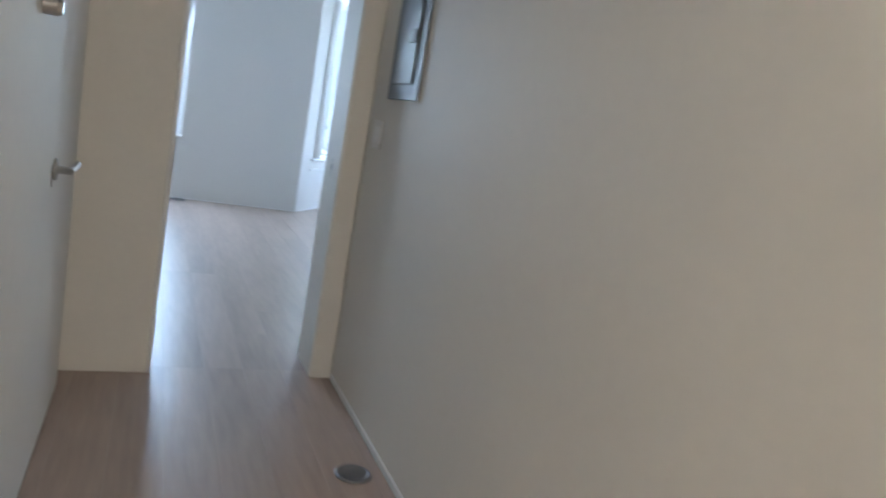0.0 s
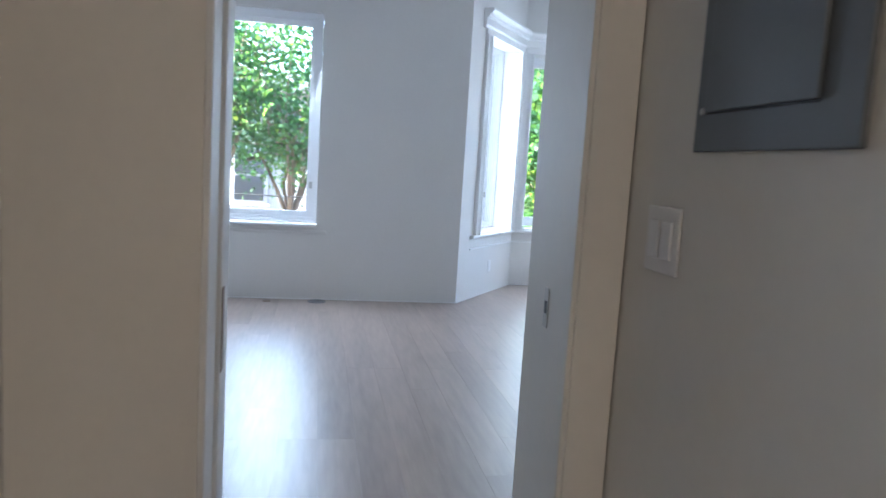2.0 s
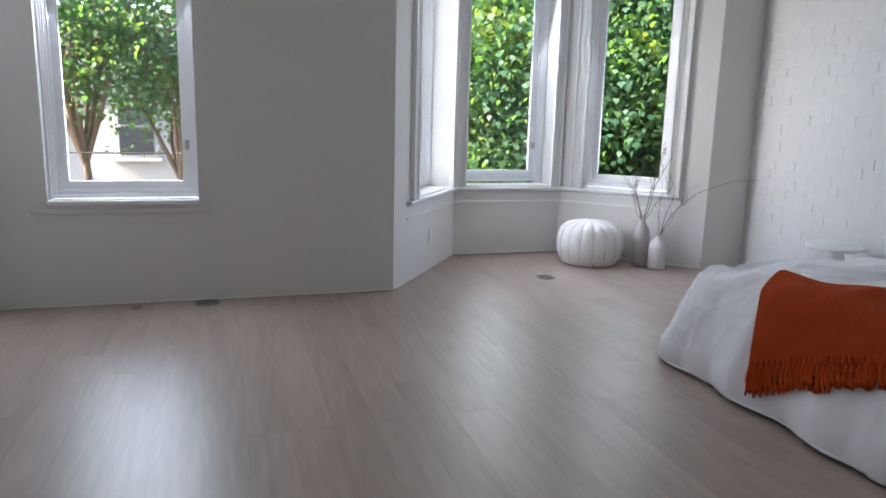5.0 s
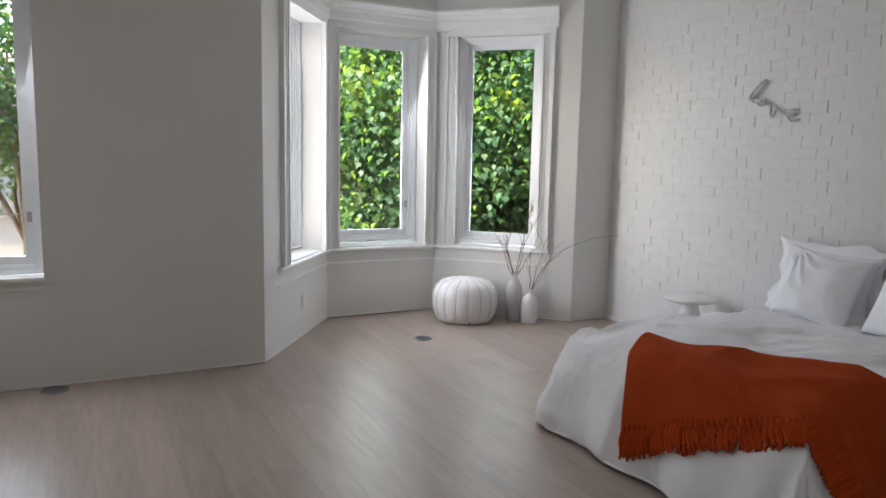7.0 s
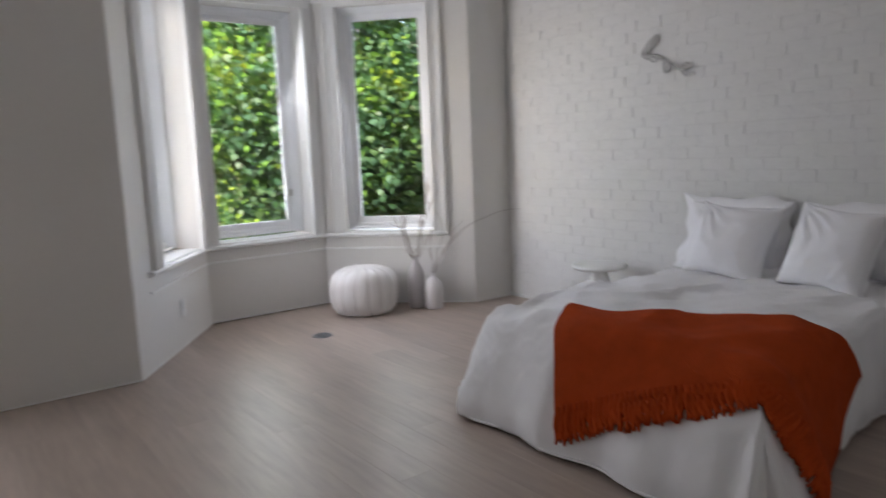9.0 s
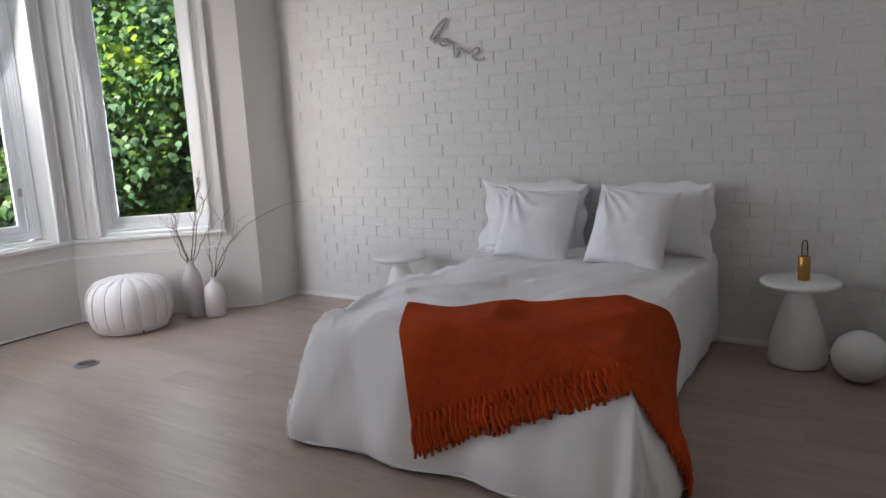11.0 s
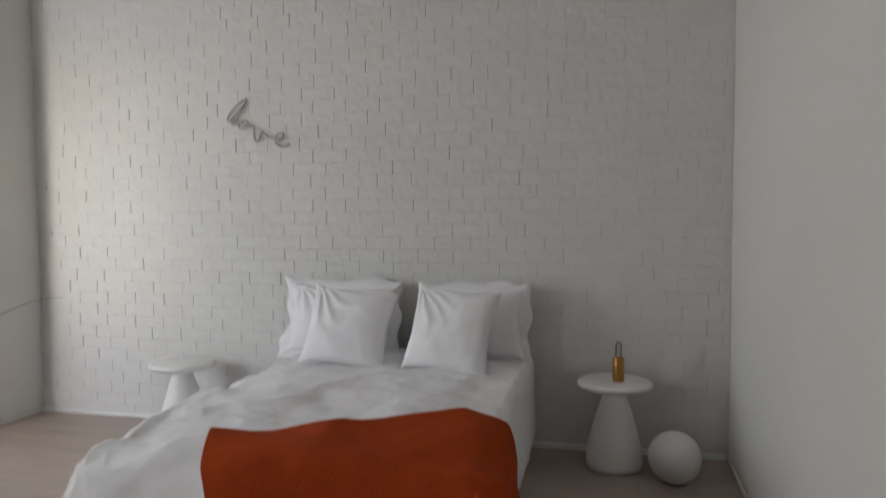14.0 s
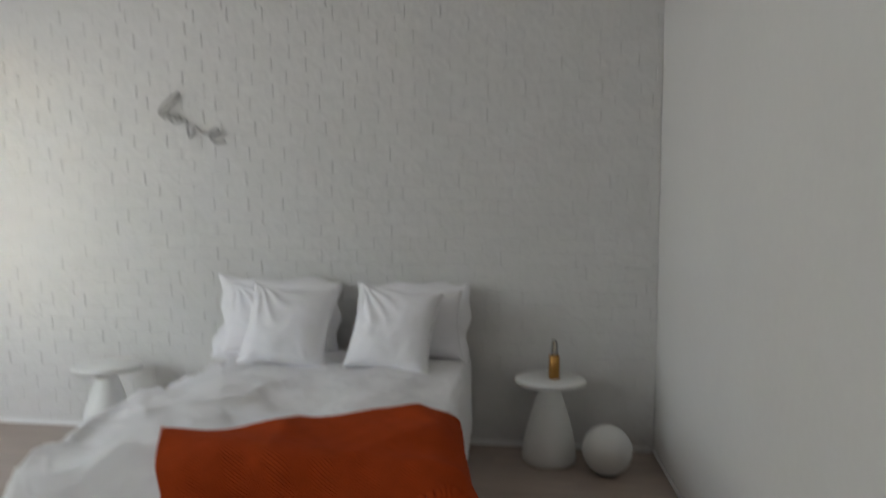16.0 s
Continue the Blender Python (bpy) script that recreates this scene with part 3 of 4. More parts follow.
def flange_mesh(w, h, f, seed):
    """The flat wavy border round a pillow sham."""
    bm = bmesh.new()
    n = 40
    loop = []
    for k in range(4 * n):
        s, e = divmod(k, n)
        t = -1 + 2 * e / n
        loop.append(((t, -1), (1, t), (-t, 1), (-1, -t))[s])
    ins, out = [], []
    for k, (u, v) in enumerate(loop):
        wv = 0.014 * math.sin(k * 0.13 + seed) + 0.010 * math.sin(k * 0.47 + seed) - 0.03 * max(0.0, abs(u * v) - 0.75) * 4
        ins.append((bm.verts.new((u * w / 2 * 0.93 * (1 - 0.13 * (1 - v * v) * abs(u) ** 3), -0.003, v * h / 2 * 0.93 * (1 - 0.15 * (1 - u * u) * abs(v) ** 3))), bm.verts.new((u * w / 2 * 0.93 * (1 - 0.13 * (1 - v * v) * abs(u) ** 3), 0.003, v * h / 2 * 0.93 * (1 - 0.15 * (1 - u * u) * abs(v) ** 3)))))
        ex = f * (1 - 0.45 * max(0.0, abs(u * v) - 0.5) * 2) * (1 + 0.22 * math.sin(k * 0.19 + seed) + 0.16 * math.sin(k * 0.43))
        out.append((bm.verts.new((u * (w / 2 * (1 - 0.13 * (1 - v * v) * abs(u) ** 3) + ex), wv - 0.002, v * (h / 2 * (1 - 0.15 * (1 - u * u) * abs(v) ** 3) + ex))), bm.verts.new((u * (w / 2 * (1 - 0.13 * (1 - v * v) * abs(u) ** 3) + ex), wv + 0.002, v * (h / 2 * (1 - 0.15 * (1 - u * u) * abs(v) ** 3) + ex)))))
    m = len(loop)
    for k in range(m):
        j = (k + 1) % m
        bm.faces.new((ins[k][0], ins[j][0], out[j][0], out[k][0]))
        bm.faces.new((ins[k][1], out[k][1], out[j][1], ins[j][1]))
        bm.faces.new((out[k][0], out[j][0], out[j][1], out[k][1]))
    bmesh.ops.recalc_face_normals(bm, faces=bm.faces[:])
    return bm


def pillow(label, w, h, t, seed, at, lean, turn, roll=0.0, flange=0.0):
    p = thing("pillow", label, "pillow", group="pillows on the bed")
    m = Matrix.Translation(at) @ Matrix.Rotation(radians(turn - 90), 4, "Z") @ Matrix.Rotation(radians(-lean), 4, "X") @ Matrix.Rotation(radians(roll), 4, "Y")
    p.matrix_basis = m
    part("cushion", pillow_mesh(w, h, t, seed), LINEN2, p, smooth=True)
    if flange:
        part("flange", flange_mesh(w, h, flange, seed), LINEN2, p, smooth=True)
    return p


pillow("large white pillow in a flanged sham against the brick wall", 0.64, 0.40, 0.19, 3, (3.985, 6.625, 0.695), 13, 0, 1.5, 0.06)
pillow("large white pillow in a flanged sham beside the night table", 0.56, 0.39, 0.19, 8, (3.985, 5.86, 0.695), 13, 0, -1.5, 0.055)
pillow("square white pillow with creased cover, propped up", 0.46, 0.44, 0.20, 12, (3.70, 6.47, 0.70), 22, 6, 7)
pillow("square white pillow leaning and slightly tilted", 0.45, 0.46, 0.20, 17, (3.70, 5.92, 0.705), 22, -3, 6)


# ---- side tables, brass lamp and globe ----
def side_table(at, high=0.95):
    t = thing("side_table", "small round white pedestal table with a flared base", "side table", at, group="side tables by the bed")
    part("tabletop", lathe([(0, 0.428), (0.12, 0.428), (0.165, 0.432), (0.183, 0.442), (0.187, 0.452), (0.183, 0.463), (0.172, 0.468), (0, 0.469)], 56, Matrix.Diagonal((1, 1, high, 1))), TABLEW, t, smooth=True)
    part("pedestal", lathe([(0, 0.0), (0.128, 0.0), (0.140, 0.012), (0.142, 0.04), (0.132, 0.12), (0.112, 0.21), (0.087, 0.30), (0.064, 0.37), (0.052, 0.405), (0.052, 0.418), (0.07, 0.4275), (0, 0.4275)], 56, Matrix.Diagonal((1, 1, high, 1))), TABLEW, t, smooth=True)
    return t


ns2 = side_table((3.905, 5.118, 0))
ns1 = side_table((3.845, 7.555, 0))
lamp = thing("table_lamp", "unlit brass cylinder lamp with clear tube bulb on side table", "table lamp", (3.885, 5.10, 0.4456))
part("lamp_base", lathe([(0, 0), (0.027, 0), (0.0285, 0.002), (0.0285, 0.119), (0.026, 0.122), (0.016, 0.122), (0.016, 0.112), (0, 0.112)], 32), BRASS, lamp, smooth=True)
bulb = part("bulb", lathe([(0, 0.1125), (0.014, 0.1125), (0.0155, 0.13), (0.0155, 0.178), (0.012, 0.195), (0.006, 0.202), (0, 0.203)], 24), GLASS, lamp, "clear glass tube", True)
bm = bmesh.new()
for k in range(4):
    c, s_ = math.cos(k * 1.57) * 0.006, math.sin(k * 1.57) * 0.006
    tube_into(bm, [(c, s_, 0.116), (c * 1.2, s_ * 1.2, 0.155), (c * 0.8, s_ * 0.8, 0.188)], 0.0009, 5)
part("filament", bm, BRASS, bulb)
globe = thing("globe_lamp", "round matt white globe lamp, unlit, resting on the floor", "globe lamp", (3.755, 4.835, 0))
part("globe", lathe([(0, 0.006)] + [(0.124 * math.sin(a), 0.121 - 0.124 * math.cos(a)) for a in [0.45 + (math.pi - 0.45) * i / 26 for i in range(27)]][:-1] + [(0, 0.245)], 48), TABLEW, globe, smooth=True)
part("foot_ring", lathe([(0.04, 0.0), (0.056, 0.0), (0.056, 0.0135), (0.04, 0.0135)], 32), ALUMINIUM, globe)


# ---- pouf and vases in the bay ----
pouf = thing("pouf", "round white stitched leather pouf on the floor of the bay", "pouf", (2.895, 9.22, 0))
prof = [(0, 0.012), (0.20, 0.0), (0.225, 0.008), (0.262, 0.05), (0.281, 0.12), (0.285, 0.18), (0.277, 0.25), (0.255, 0.305), (0.215, 0.345), (0.15, 0.365), (0.07, 0.372), (0, 0.373)]
n = 96
bm = lathe(prof, n)
for v in bm.verts:
    rad = math.hypot(v.co.x, v.co.y)
    if rad > 0.02 and v.co.z > 0.005:
        ang = math.atan2(v.co.y, v.co.x)
        groove = abs(math.sin(ang * 8)) ** 0.35
        amt = 0.010 * (1 - groove)
        v.co.x *= 1 - amt / max(rad, 0.05)
        v.co.y *= 1 - amt / max(rad, 0.05)
        v.co.z -= 0.007 * (1 - groove) * (1 if v.co.z > 0.3 else 0)
cover = part("leather_cover", bm, LEATHER, pouf, smooth=True)
for k in range(16):
    ang = k * math.pi / 8
    bm = bmesh.new()
    pts = [((r - 0.005) * math.cos(ang), (r - 0.005) * math.sin(ang), z - (0.004 if z > 0.3 else 0)) for r, z in prof[3:10]]
    tube_into(bm, smooth_path(pts, 3), 0.0028, 5)
    part("seam", bm, STITCH, cover)
bm = bmesh.new()
star = [((0.155 if k % 2 else 0.09) * math.cos(k * math.pi / 8 + 0.2), (0.155 if k % 2 else 0.09) * math.sin(k * math.pi / 8 + 0.2), 0.367 if k % 2 == 0 else 0.3615) for k in range(17)]
tube_into(bm, star, 0.0025, 5)
part("star_stitching", bm, STITCH, cover)
bm = bmesh.new()
tube_into(bm, [(0.232 * math.cos(k * math.pi / 24), 0.232 * math.sin(k * math.pi / 24), 0.013) for k in range(49)], 0.004, 6)
part("piping", bm, LEATHER, pouf, smooth=True)
part("zip_pull", slab(-0.004, -0.242, 0.006, 0.004, -0.236, 0.034, 0.001, 1, Matrix.Rotation(radians(-18), 4, "Z")), BLACK, pouf)


def vase(label, at, prof, mat):
    v = thing("vase", label, "vase", at, group="vases in the bay")
    part("vase_body", lathe(prof, 48), mat, v, smooth=True)
    return v


va = vase("tall grey stoneware bottle vase holding dry twigs", (3.285, 9.03, 0), [(0, 0), (0.062, 0), (0.067, 0.006), (0.070, 0.05), (0.070, 0.24), (0.066, 0.29), (0.052, 0.335), (0.034, 0.362), (0.025, 0.385), (0.0235, 0.41), (0.027, 0.424), (0.020, 0.424), (0.018, 0.38), (0, 0.37)], VASE_GREY)
vb = vase("short white ceramic bottle vase holding thin twigs", (3.36, 8.895, 0), [(0, 0), (0.066, 0), (0.072, 0.006), (0.074, 0.04), (0.073, 0.16), (0.066, 0.205), (0.048, 0.235), (0.027, 0.252), (0.019, 0.268), (0.018, 0.283), (0.022, 0.292), (0.015, 0.292), (0.014, 0.26), (0, 0.25)], VASE_WHITE)


def twig(base, tip, bend, r, seed, forks=3, wob=0.03):
    """A crooked dry twig with side shoots."""
    rng2 = random.Random(seed)
    t = thing("twig", "thin bare dry twig standing in a vase", "twig", base, group="twigs in the vases")
    tip, bend = Vector(tip) - Vector(base), Vector(bend)
    pts = []
    for k in range(9):
        f = k / 8
        p = tip * f + bend * (4 * f * (1 - f))
        pts.append(p + Vector((rng2.uniform(-1, 1), rng2.uniform(-1, 1), rng2.uniform(-1, 1))) * wob * f)
    pts = smooth_path(pts, 4)
    bm = bmesh.new()
    tube_into(bm, pts, [r * (1 - 0.75 * i / (len(pts) - 1)) for i in range(len(pts))], 6)
    stem = part("stem", bm, TWIG, t, smooth=True)
    for f in range(forks):
        k = int(len(pts) * (0.35 + 0.5 * f / max(forks, 1)))
        d = (pts[min(k + 4, len(pts) - 1)] - pts[k - 2]).normalized()
        side = Vector((rng2.uniform(-1, 1), rng2.uniform(-0.5, 0.5), rng2.uniform(0.1, 0.9))).normalized()
        leng = rng2.uniform(0.10, 0.26)
        sp = [pts[k] + (d * 0.5 + side * 0.7) * leng * j / 5 + Vector((rng2.uniform(-1, 1), rng2.uniform(-1, 1), rng2.uniform(-1, 1))) * 0.012 * j / 5 for j in range(6)]
        bm = bmesh.new()
        tube_into(bm, smooth_path(sp, 3), [r * 0.55 * (1 - 0.7 * i / 15) for i in range(16)], 5)
        part("side_shoot", bm, TWIG, stem, smooth=True)
    return t


AB_, BB_ = (3.285, 9.03, 0.375), (3.36, 8.895, 0.255)
twig(AB_, (3.411, 9.004, 1.04), (0.00, 0, 0.0), 0.0042, 21, 5)
twig(AB_, (3.341, 8.874, 1.00), (0.03, 0, 0.02), 0.0040, 22, 5)
twig(AB_, (3.121, 8.934, 0.83), (-0.03, 0, 0.04), 0.0042, 23, 4)
twig(AB_, (3.021, 8.854, 0.70), (-0.02, 0, 0.10), 0.0038, 24, 4)
twig(AB_, (3.161, 8.974, 0.78), (-0.05, 0, 0.00), 0.0036, 25, 3)
twig(AB_, (3.441, 8.934, 0.80), (0.02, 0, -0.02), 0.0034, 26, 3)
twig(BB_, (3.901, 8.414, 0.79), (-0.10, 0.03, 0.13), 0.0036, 31, 1, 0.008)
twig(BB_, (3.441, 8.774, 0.82), (0.01, 0, 0.02), 0.0032, 32, 3)
twig(BB_, (3.261, 8.794, 0.62), (0.00, 0, 0.03), 0.0032, 33, 3)
twig(BB_, (3.541, 8.694, 0.74), (0.02, 0, 0.03), 0.0030, 34, 2)


# ---- wire word on the brick wall ----
sign = thing("wall_sign", "silver wire word sign reading love, hung aslant on the brick wall", "wall sign", (XB - 0.022, 7.205, 1.846))
strokes = [
    [(-0.110, 0.012), (-0.150, 0.004), (-0.170, 0.010), (-0.162, 0.040), (-0.115, 0.090), (-0.066, 0.122), (-0.058, 0.112), (-0.090, 0.070), (-0.140, 0.030), (-0.158, 0.006), (-0.140, -0.012), (-0.116, -0.010)],
    [(-0.116, -0.010), (-0.092, 0.002), (-0.060, 0.000), (-0.046, -0.016), (-0.062, -0.032), (-0.092, -0.034), (-0.108, -0.020), (-0.090, -0.006), (-0.060, -0.022), (-0.028, -0.026)],
    [(-0.028, -0.026), (-0.010, -0.030), (-0.008, -0.064), (-0.002, -0.110), (0.022, -0.096), (0.036, -0.062), (0.050, -0.068), (0.078, -0.092), (0.108, -0.100)],
    [(0.108, -0.100), (0.135, -0.104), (0.165, -0.094), (0.168, -0.076), (0.144, -0.074), (0.120, -0.094), (0.126, -0.126), (0.162, -0.146), (0.206, -0.134)],
]
for nm, st in zip(("letter_l", "letter_o", "letter_v", "letter_e"), strokes):
    bm = bmesh.new()
    pts = smooth_path([(0.0, -u * 1.06, v * 1.06) for u, v in st], 6)
    tube_into(bm, pts, 0.0078 if nm == "letter_l" else 0.0070, 8)
    part(nm, bm, SIGNM, sign, smooth=True)
for u, v in ((-0.14, 0.03), (-0.002, -0.108), (0.162, -0.144)):
    bm = bmesh.new()
    tube_into(bm, [(0.0, -u * 1.06, v * 1.06), (0.0215, -u * 1.06, v * 1.06)], 0.002, 6)
    part("nail", bm, STEEL, sign)


# ---- track lights, hook, floor outlets ----
def spot_head(at, parent, tilt=20):
    bm = lathe([(0, 0), (0.026, 0), (0.030, -0.01), (0.030, -0.085), (0.024, -0.088), (0.022, -0.06), (0, -0.058)], 24, Matrix.Translation(at) @ Matrix.Rotation(radians(tilt), 4, "Y"))
    return part("spot_head", bm, TRIM, parent, smooth=True)


def track_light(label, x0, x1, y, heads):
    t = thing("track_light", label, "track light", (0, y, CEIL), group="ceiling track lights")
    bm = bmesh.new()
    box_into(bm, x0, -0.018, -0.026, x1, -0.006, -0.001)
    box_into(bm, x0, 0.006, -0.026, x1, 0.018, -0.001)
    box_into(bm, x0, -0.006, -0.008, x1, 0.006, -0.001)
    part("track_rail", bm, TRIM, t)
    part("live_slot", slab(x0 + 0.02, -0.0058, -0.0245, x1 - 0.06, 0.0058, -0.0085), BLACK, t)
    part("end_cap", slab(x1, -0.022, -0.03, x1 + 0.07, 0.022, -0.001, 0.005, 2), TRIM, t)
    for hx in heads:
        part("adapter", slab(hx - 0.05, -0.016, -0.045, hx + 0.05, 0.016, -0.0265, 0.004, 2), TRIM, t)
        bm = bmesh.new()
        tube_into(bm, [(hx, 0, -0.044), (hx, 0, -0.085)], 0.007, 10)
        part("stem", bm, TRIM, t)
        spot_head((hx, 0, -0.082), t, 8)
    return t


track_light("white ceiling track with small spotlight heads, unlit", 0.6, 3.83, 7.66, (3.50, 2.2))
track_light("white ceiling track with a spotlight head near its end, unlit", 0.6, 3.78, 5.33, (3.74, 2.0))
hook = thing("wall_hook", "small dark metal hook high on the white wall", "hook", (2.84, YD, 2.45))
part("hook_plate", slab(-0.008, 0.001, -0.02, 0.008, 0.006, 0.022, 0.002, 1), BRONZE, hook)
bm = bmesh.new()
tube_into(bm, smooth_path([(0, 0.006, 0.01), (0, 0.03, 0.0), (0, 0.034, -0.02), (0, 0.022, -0.024)], 4), 0.004, 8)
part("hook_arm", bm, BRONZE, hook)


def floor_outlet(label, at, r):
    o = thing("floor_vent", label, "floor vent", at, group="round floor vents")
    part("flange", lathe([(0, 0.0), (r, 0.0), (r, 0.003), (r * 0.93, 0.007), (r * 0.80, 0.008), (r * 0.78, 0.005), (0, 0.005)], 40), ALUMINIUM, o, smooth=True)
    for k in range(7):
        y = -r * 0.6 + k * r * 0.2
        hw = math.sqrt(max(0.0, (r * 0.74) ** 2 - y * y))
        part("grille_bar", slab(-hw, y - r * 0.045, 0.0052, hw, y + r * 0.045, 0.0085, 0.001, 1), ALUMINIUM, o)
    return o


floor_outlet("round aluminium floor vent near the window wall", (-0.256, 8.51, 0.0), 0.078)
floor_outlet("round aluminium floor vent in front of the bay", (2.268, 8.76, 0.0), 0.072)
floor_outlet("round aluminium floor vent in the hall", (0.199, 2.752, 0.0), 0.064)
cap = thing("floor_socket_cover", "small oval brass socket cover in the floor", "socket cover", (-0.68, 8.48, 0.0))
part("cover_plate", lathe([(0, 0), (0.035, 0), (0.035, 0.003), (0.031, 0.005), (0, 0.005)], 24), BRONZE, cap)
sock = thing("wall_socket", "white wall socket plate low on the bay wall", "socket", (0, 0, 0))
sock.matrix_basis = along(A, B) @ Matrix.Translation((0.78, 0, 0.27))
part("socket_plate", slab(-0.036, -0.006, -0.058, 0.036, -0.001, 0.058, 0.003, 2), TRIM, sock)
for dz in (-0.02, 0.02):
    part("receptacle", slab(-0.016, -0.0085, dz - 0.013, 0.016, -0.0062, dz + 0.013, 0.002, 1), VINYL, sock)

# ---- the hall: panel, switches, door, pocket-door hardware ----
panel = thing("electrical_panel", "grey enamelled electrical panel with hinged door in the hall wall", "electrical panel", (HR, 0, 0))
YA, YB, ZA, ZB = 3.035, 3.388, 1.278, 1.92
part("cover", slab(-0.010, YA, ZA, -0.001, YB, ZB, 0.003, 2), PANELGREY, panel)
pdoor = part("panel_door", slab(-0.016, YA + 0.07, ZA + 0.06, -0.0105, YB - 0.035, ZB - 0.09, 0.002, 2), PANELGREY, panel)
part("latch", slab(-0.022, YA + 0.085, 1.485, -0.0165, YA + 0.145, 1.535, 0.003, 2), BLACK, pdoor, "black plastic latch")
# black strip paints the shade of the gap below the panel door
part("gap_shade", slab(-0.0115, YA + 0.07, ZA + 0.056, -0.0103, YB - 0.035, ZA + 0.0595), BLACK, panel)
for z in (1.34, 1.80):
    part("screw", lathe([(0, 0), (0.006, 0), (0.005, 0.003), (0, 0.003)], 12, Matrix.Translation((-0.0102, YB - 0.02, z)) @ Matrix.Rotation(radians(-90), 4, "Y")), STEEL, panel)
for k, (yy, zz) in enumerate(((3.47, 1.13),)):
    sw = thing("light_switch", "white double light switch plate on the hall wall", "light switch", (HR, yy, zz))
    part("switch_plate", slab(-0.006, -0.058, -0.058, -0.001, 0.058, 0.058, 0.003, 2), TRIM, sw)
    for dy in (-0.023, 0.023):
        part("rocker", slab(-0.0105, dy - 0.016, -0.033, -0.0062, dy + 0.016, 0.033, 0.002, 2), VINYL, sw)

hd = tagged(new("door_1"), "white flush door closed in the hall wall", "door", kind="structure")
hd.matrix_basis = pose(HL, 0, 0)
part("door_leaf", slab(0.001, 1.6, 0.012, 0.014, 3.46, 2.05, 0.003, 1), HALLPAINT, hd)
lev = part("door_handle", lathe([(0, 0), (0.031, 0), (0.032, 0.004), (0.029, 0.009), (0.012, 0.011), (0.011, 0.045), (0, 0.046)], 32, Matrix.Translation((0.0142, 2.882, 0.90)) @ Matrix.Rotation(radians(90), 4, "Y")), STEEL, hd, "satin nickel lever handle", True)
bm = bmesh.new()
tube_into(bm, smooth_path([(0.053, 2.882, 0.90), (0.056, 2.922, 0.899), (0.056, 2.972, 0.898), (0.062, 3.007, 0.908)], 5), [0.0105] * 8 + [0.0095] * 8, 10)
part("lever", bm, STEEL, lev, smooth=True)
part("latch_plate", slab(0.0142, 2.832, 0.856, 0.0155, 2.839, 0.916), BRONZE, hd)
bump_ = part("bumper", lathe([(0, 0), (0.02, 0), (0.02, 0.03), (0.015, 0.04), (0, 0.042)], 24, Matrix.Translation((0.0142, 2.47, 1.315)) @ Matrix.Rotation(radians(90), 4, "Y")), STEEL, hd)

jl = tagged(new("door_2"), "white pocket door slid open, its edge with metal pulls showing", "door", kind="structure")
jl.matrix_basis = pose(XL, 0, 0)
part("door_leaf", slab(-0.30, 3.742, 0.012, 0.022, 3.787, 2.355, 0.002, 1), TRIM, jl)
part("edge_pull", slab(0.0222, 3.749, 0.803, 0.0238, 3.780, 0.972, 0.0005, 1), BRONZE, jl, "bronze edge pull")
part("face_pull", slab(-0.075, 3.7872, 0.803, -0.03, 3.7895, 0.972, 0.0005, 1), BRONZE, jl, "bronze recessed pull")
part("split_jamb", slab(0.001, 3.625, 0, 0.014, 3.735, 2.358, 0.002, 1), TRIM, jl)
part("split_jamb", slab(0.001, 3.794, 0, 0.014, 3.910, 2.358, 0.002, 1), TRIM, jl)
jr = tagged(new("door_jamb_1"), "white painted door jamb with a metal strike plate", "door jamb", kind="structure")
jr.matrix_basis = pose(XR, 0, 0)
part("jamb_board", slab(-0.014, 3.622, 0, -0.001, 3.91, 2.358, 0.003, 2), HALLPAINT, jr)
strike = part("strike_plate", slab(-0.0158, 3.75, 0.905, -0.0142, 3.778, 0.99, 0.0005, 1), STEEL, jr, "satin nickel strike plate")
# no opening is cut: a black patch on the plate gives its shade
part("hole_shade", slab(-0.0165, 3.757, 0.935, -0.0159, 3.771, 0.962), BLACK, strike)
part("casing", slab(-0.004, 3.616, 0, 0.084, 3.6295, 2.42, 0.003, 2), HALLPAINT, jr)

# unseen lamp, added behind the walk's start to brighten the hall
hl = thing("hall_fill_lamp", "added round fill lamp, out of view, brightening the hall", "ceiling lamp", (-0.1, -0.9, CEIL))
part("lamp_rim", lathe([(0.15, 0), (0.17, 0), (0.17, -0.05), (0.15, -0.05)], 40), TRIM, hl)
part("diffuser", lathe([(0.149, -0.02), (0.149, -0.05), (0.12, -0.065), (0, -0.072), (0, -0.02)], 40), FILLGLOW, hl, "glowing disc of the added hall lamp", True)


# ---- outside ----
GZ = -4.3
tagged(link_mesh("ground", slab(-400, -400, GZ - 0.5, 400, 400, GZ - 0.12), ASPHALT), kind="structure")
tagged(link_mesh("pavement_near", slab(-120, 9.4, GZ - 0.12, 120, 13.6, GZ + 0.02, 0.02, 1), CONCRETE), kind="structure")
tagged(link_mesh("pavement_far", slab(-120, 22.5, GZ - 0.12, 120, 27.0, GZ + 0.02, 0.02, 1), CONCRETE), kind="structure")
# unseen front walls, added tall and wide to keep sun off the bay
bm = bmesh.new()
for b in ((-14, 8.6, GZ, -4.3, 8.96, 9.0), (-4.3, 8.6, CEIL + 0.15, 4.75, 8.96, 9.0), (-4.3, 8.6, GZ, 4.75, 8.96, -0.17), (4.75, 8.6, GZ, 14, 8.96, 9.0)):
    box_into(bm, *b)
tagged(link_mesh("wall_sun_block", bm, BROWNSTONE), kind="structure")
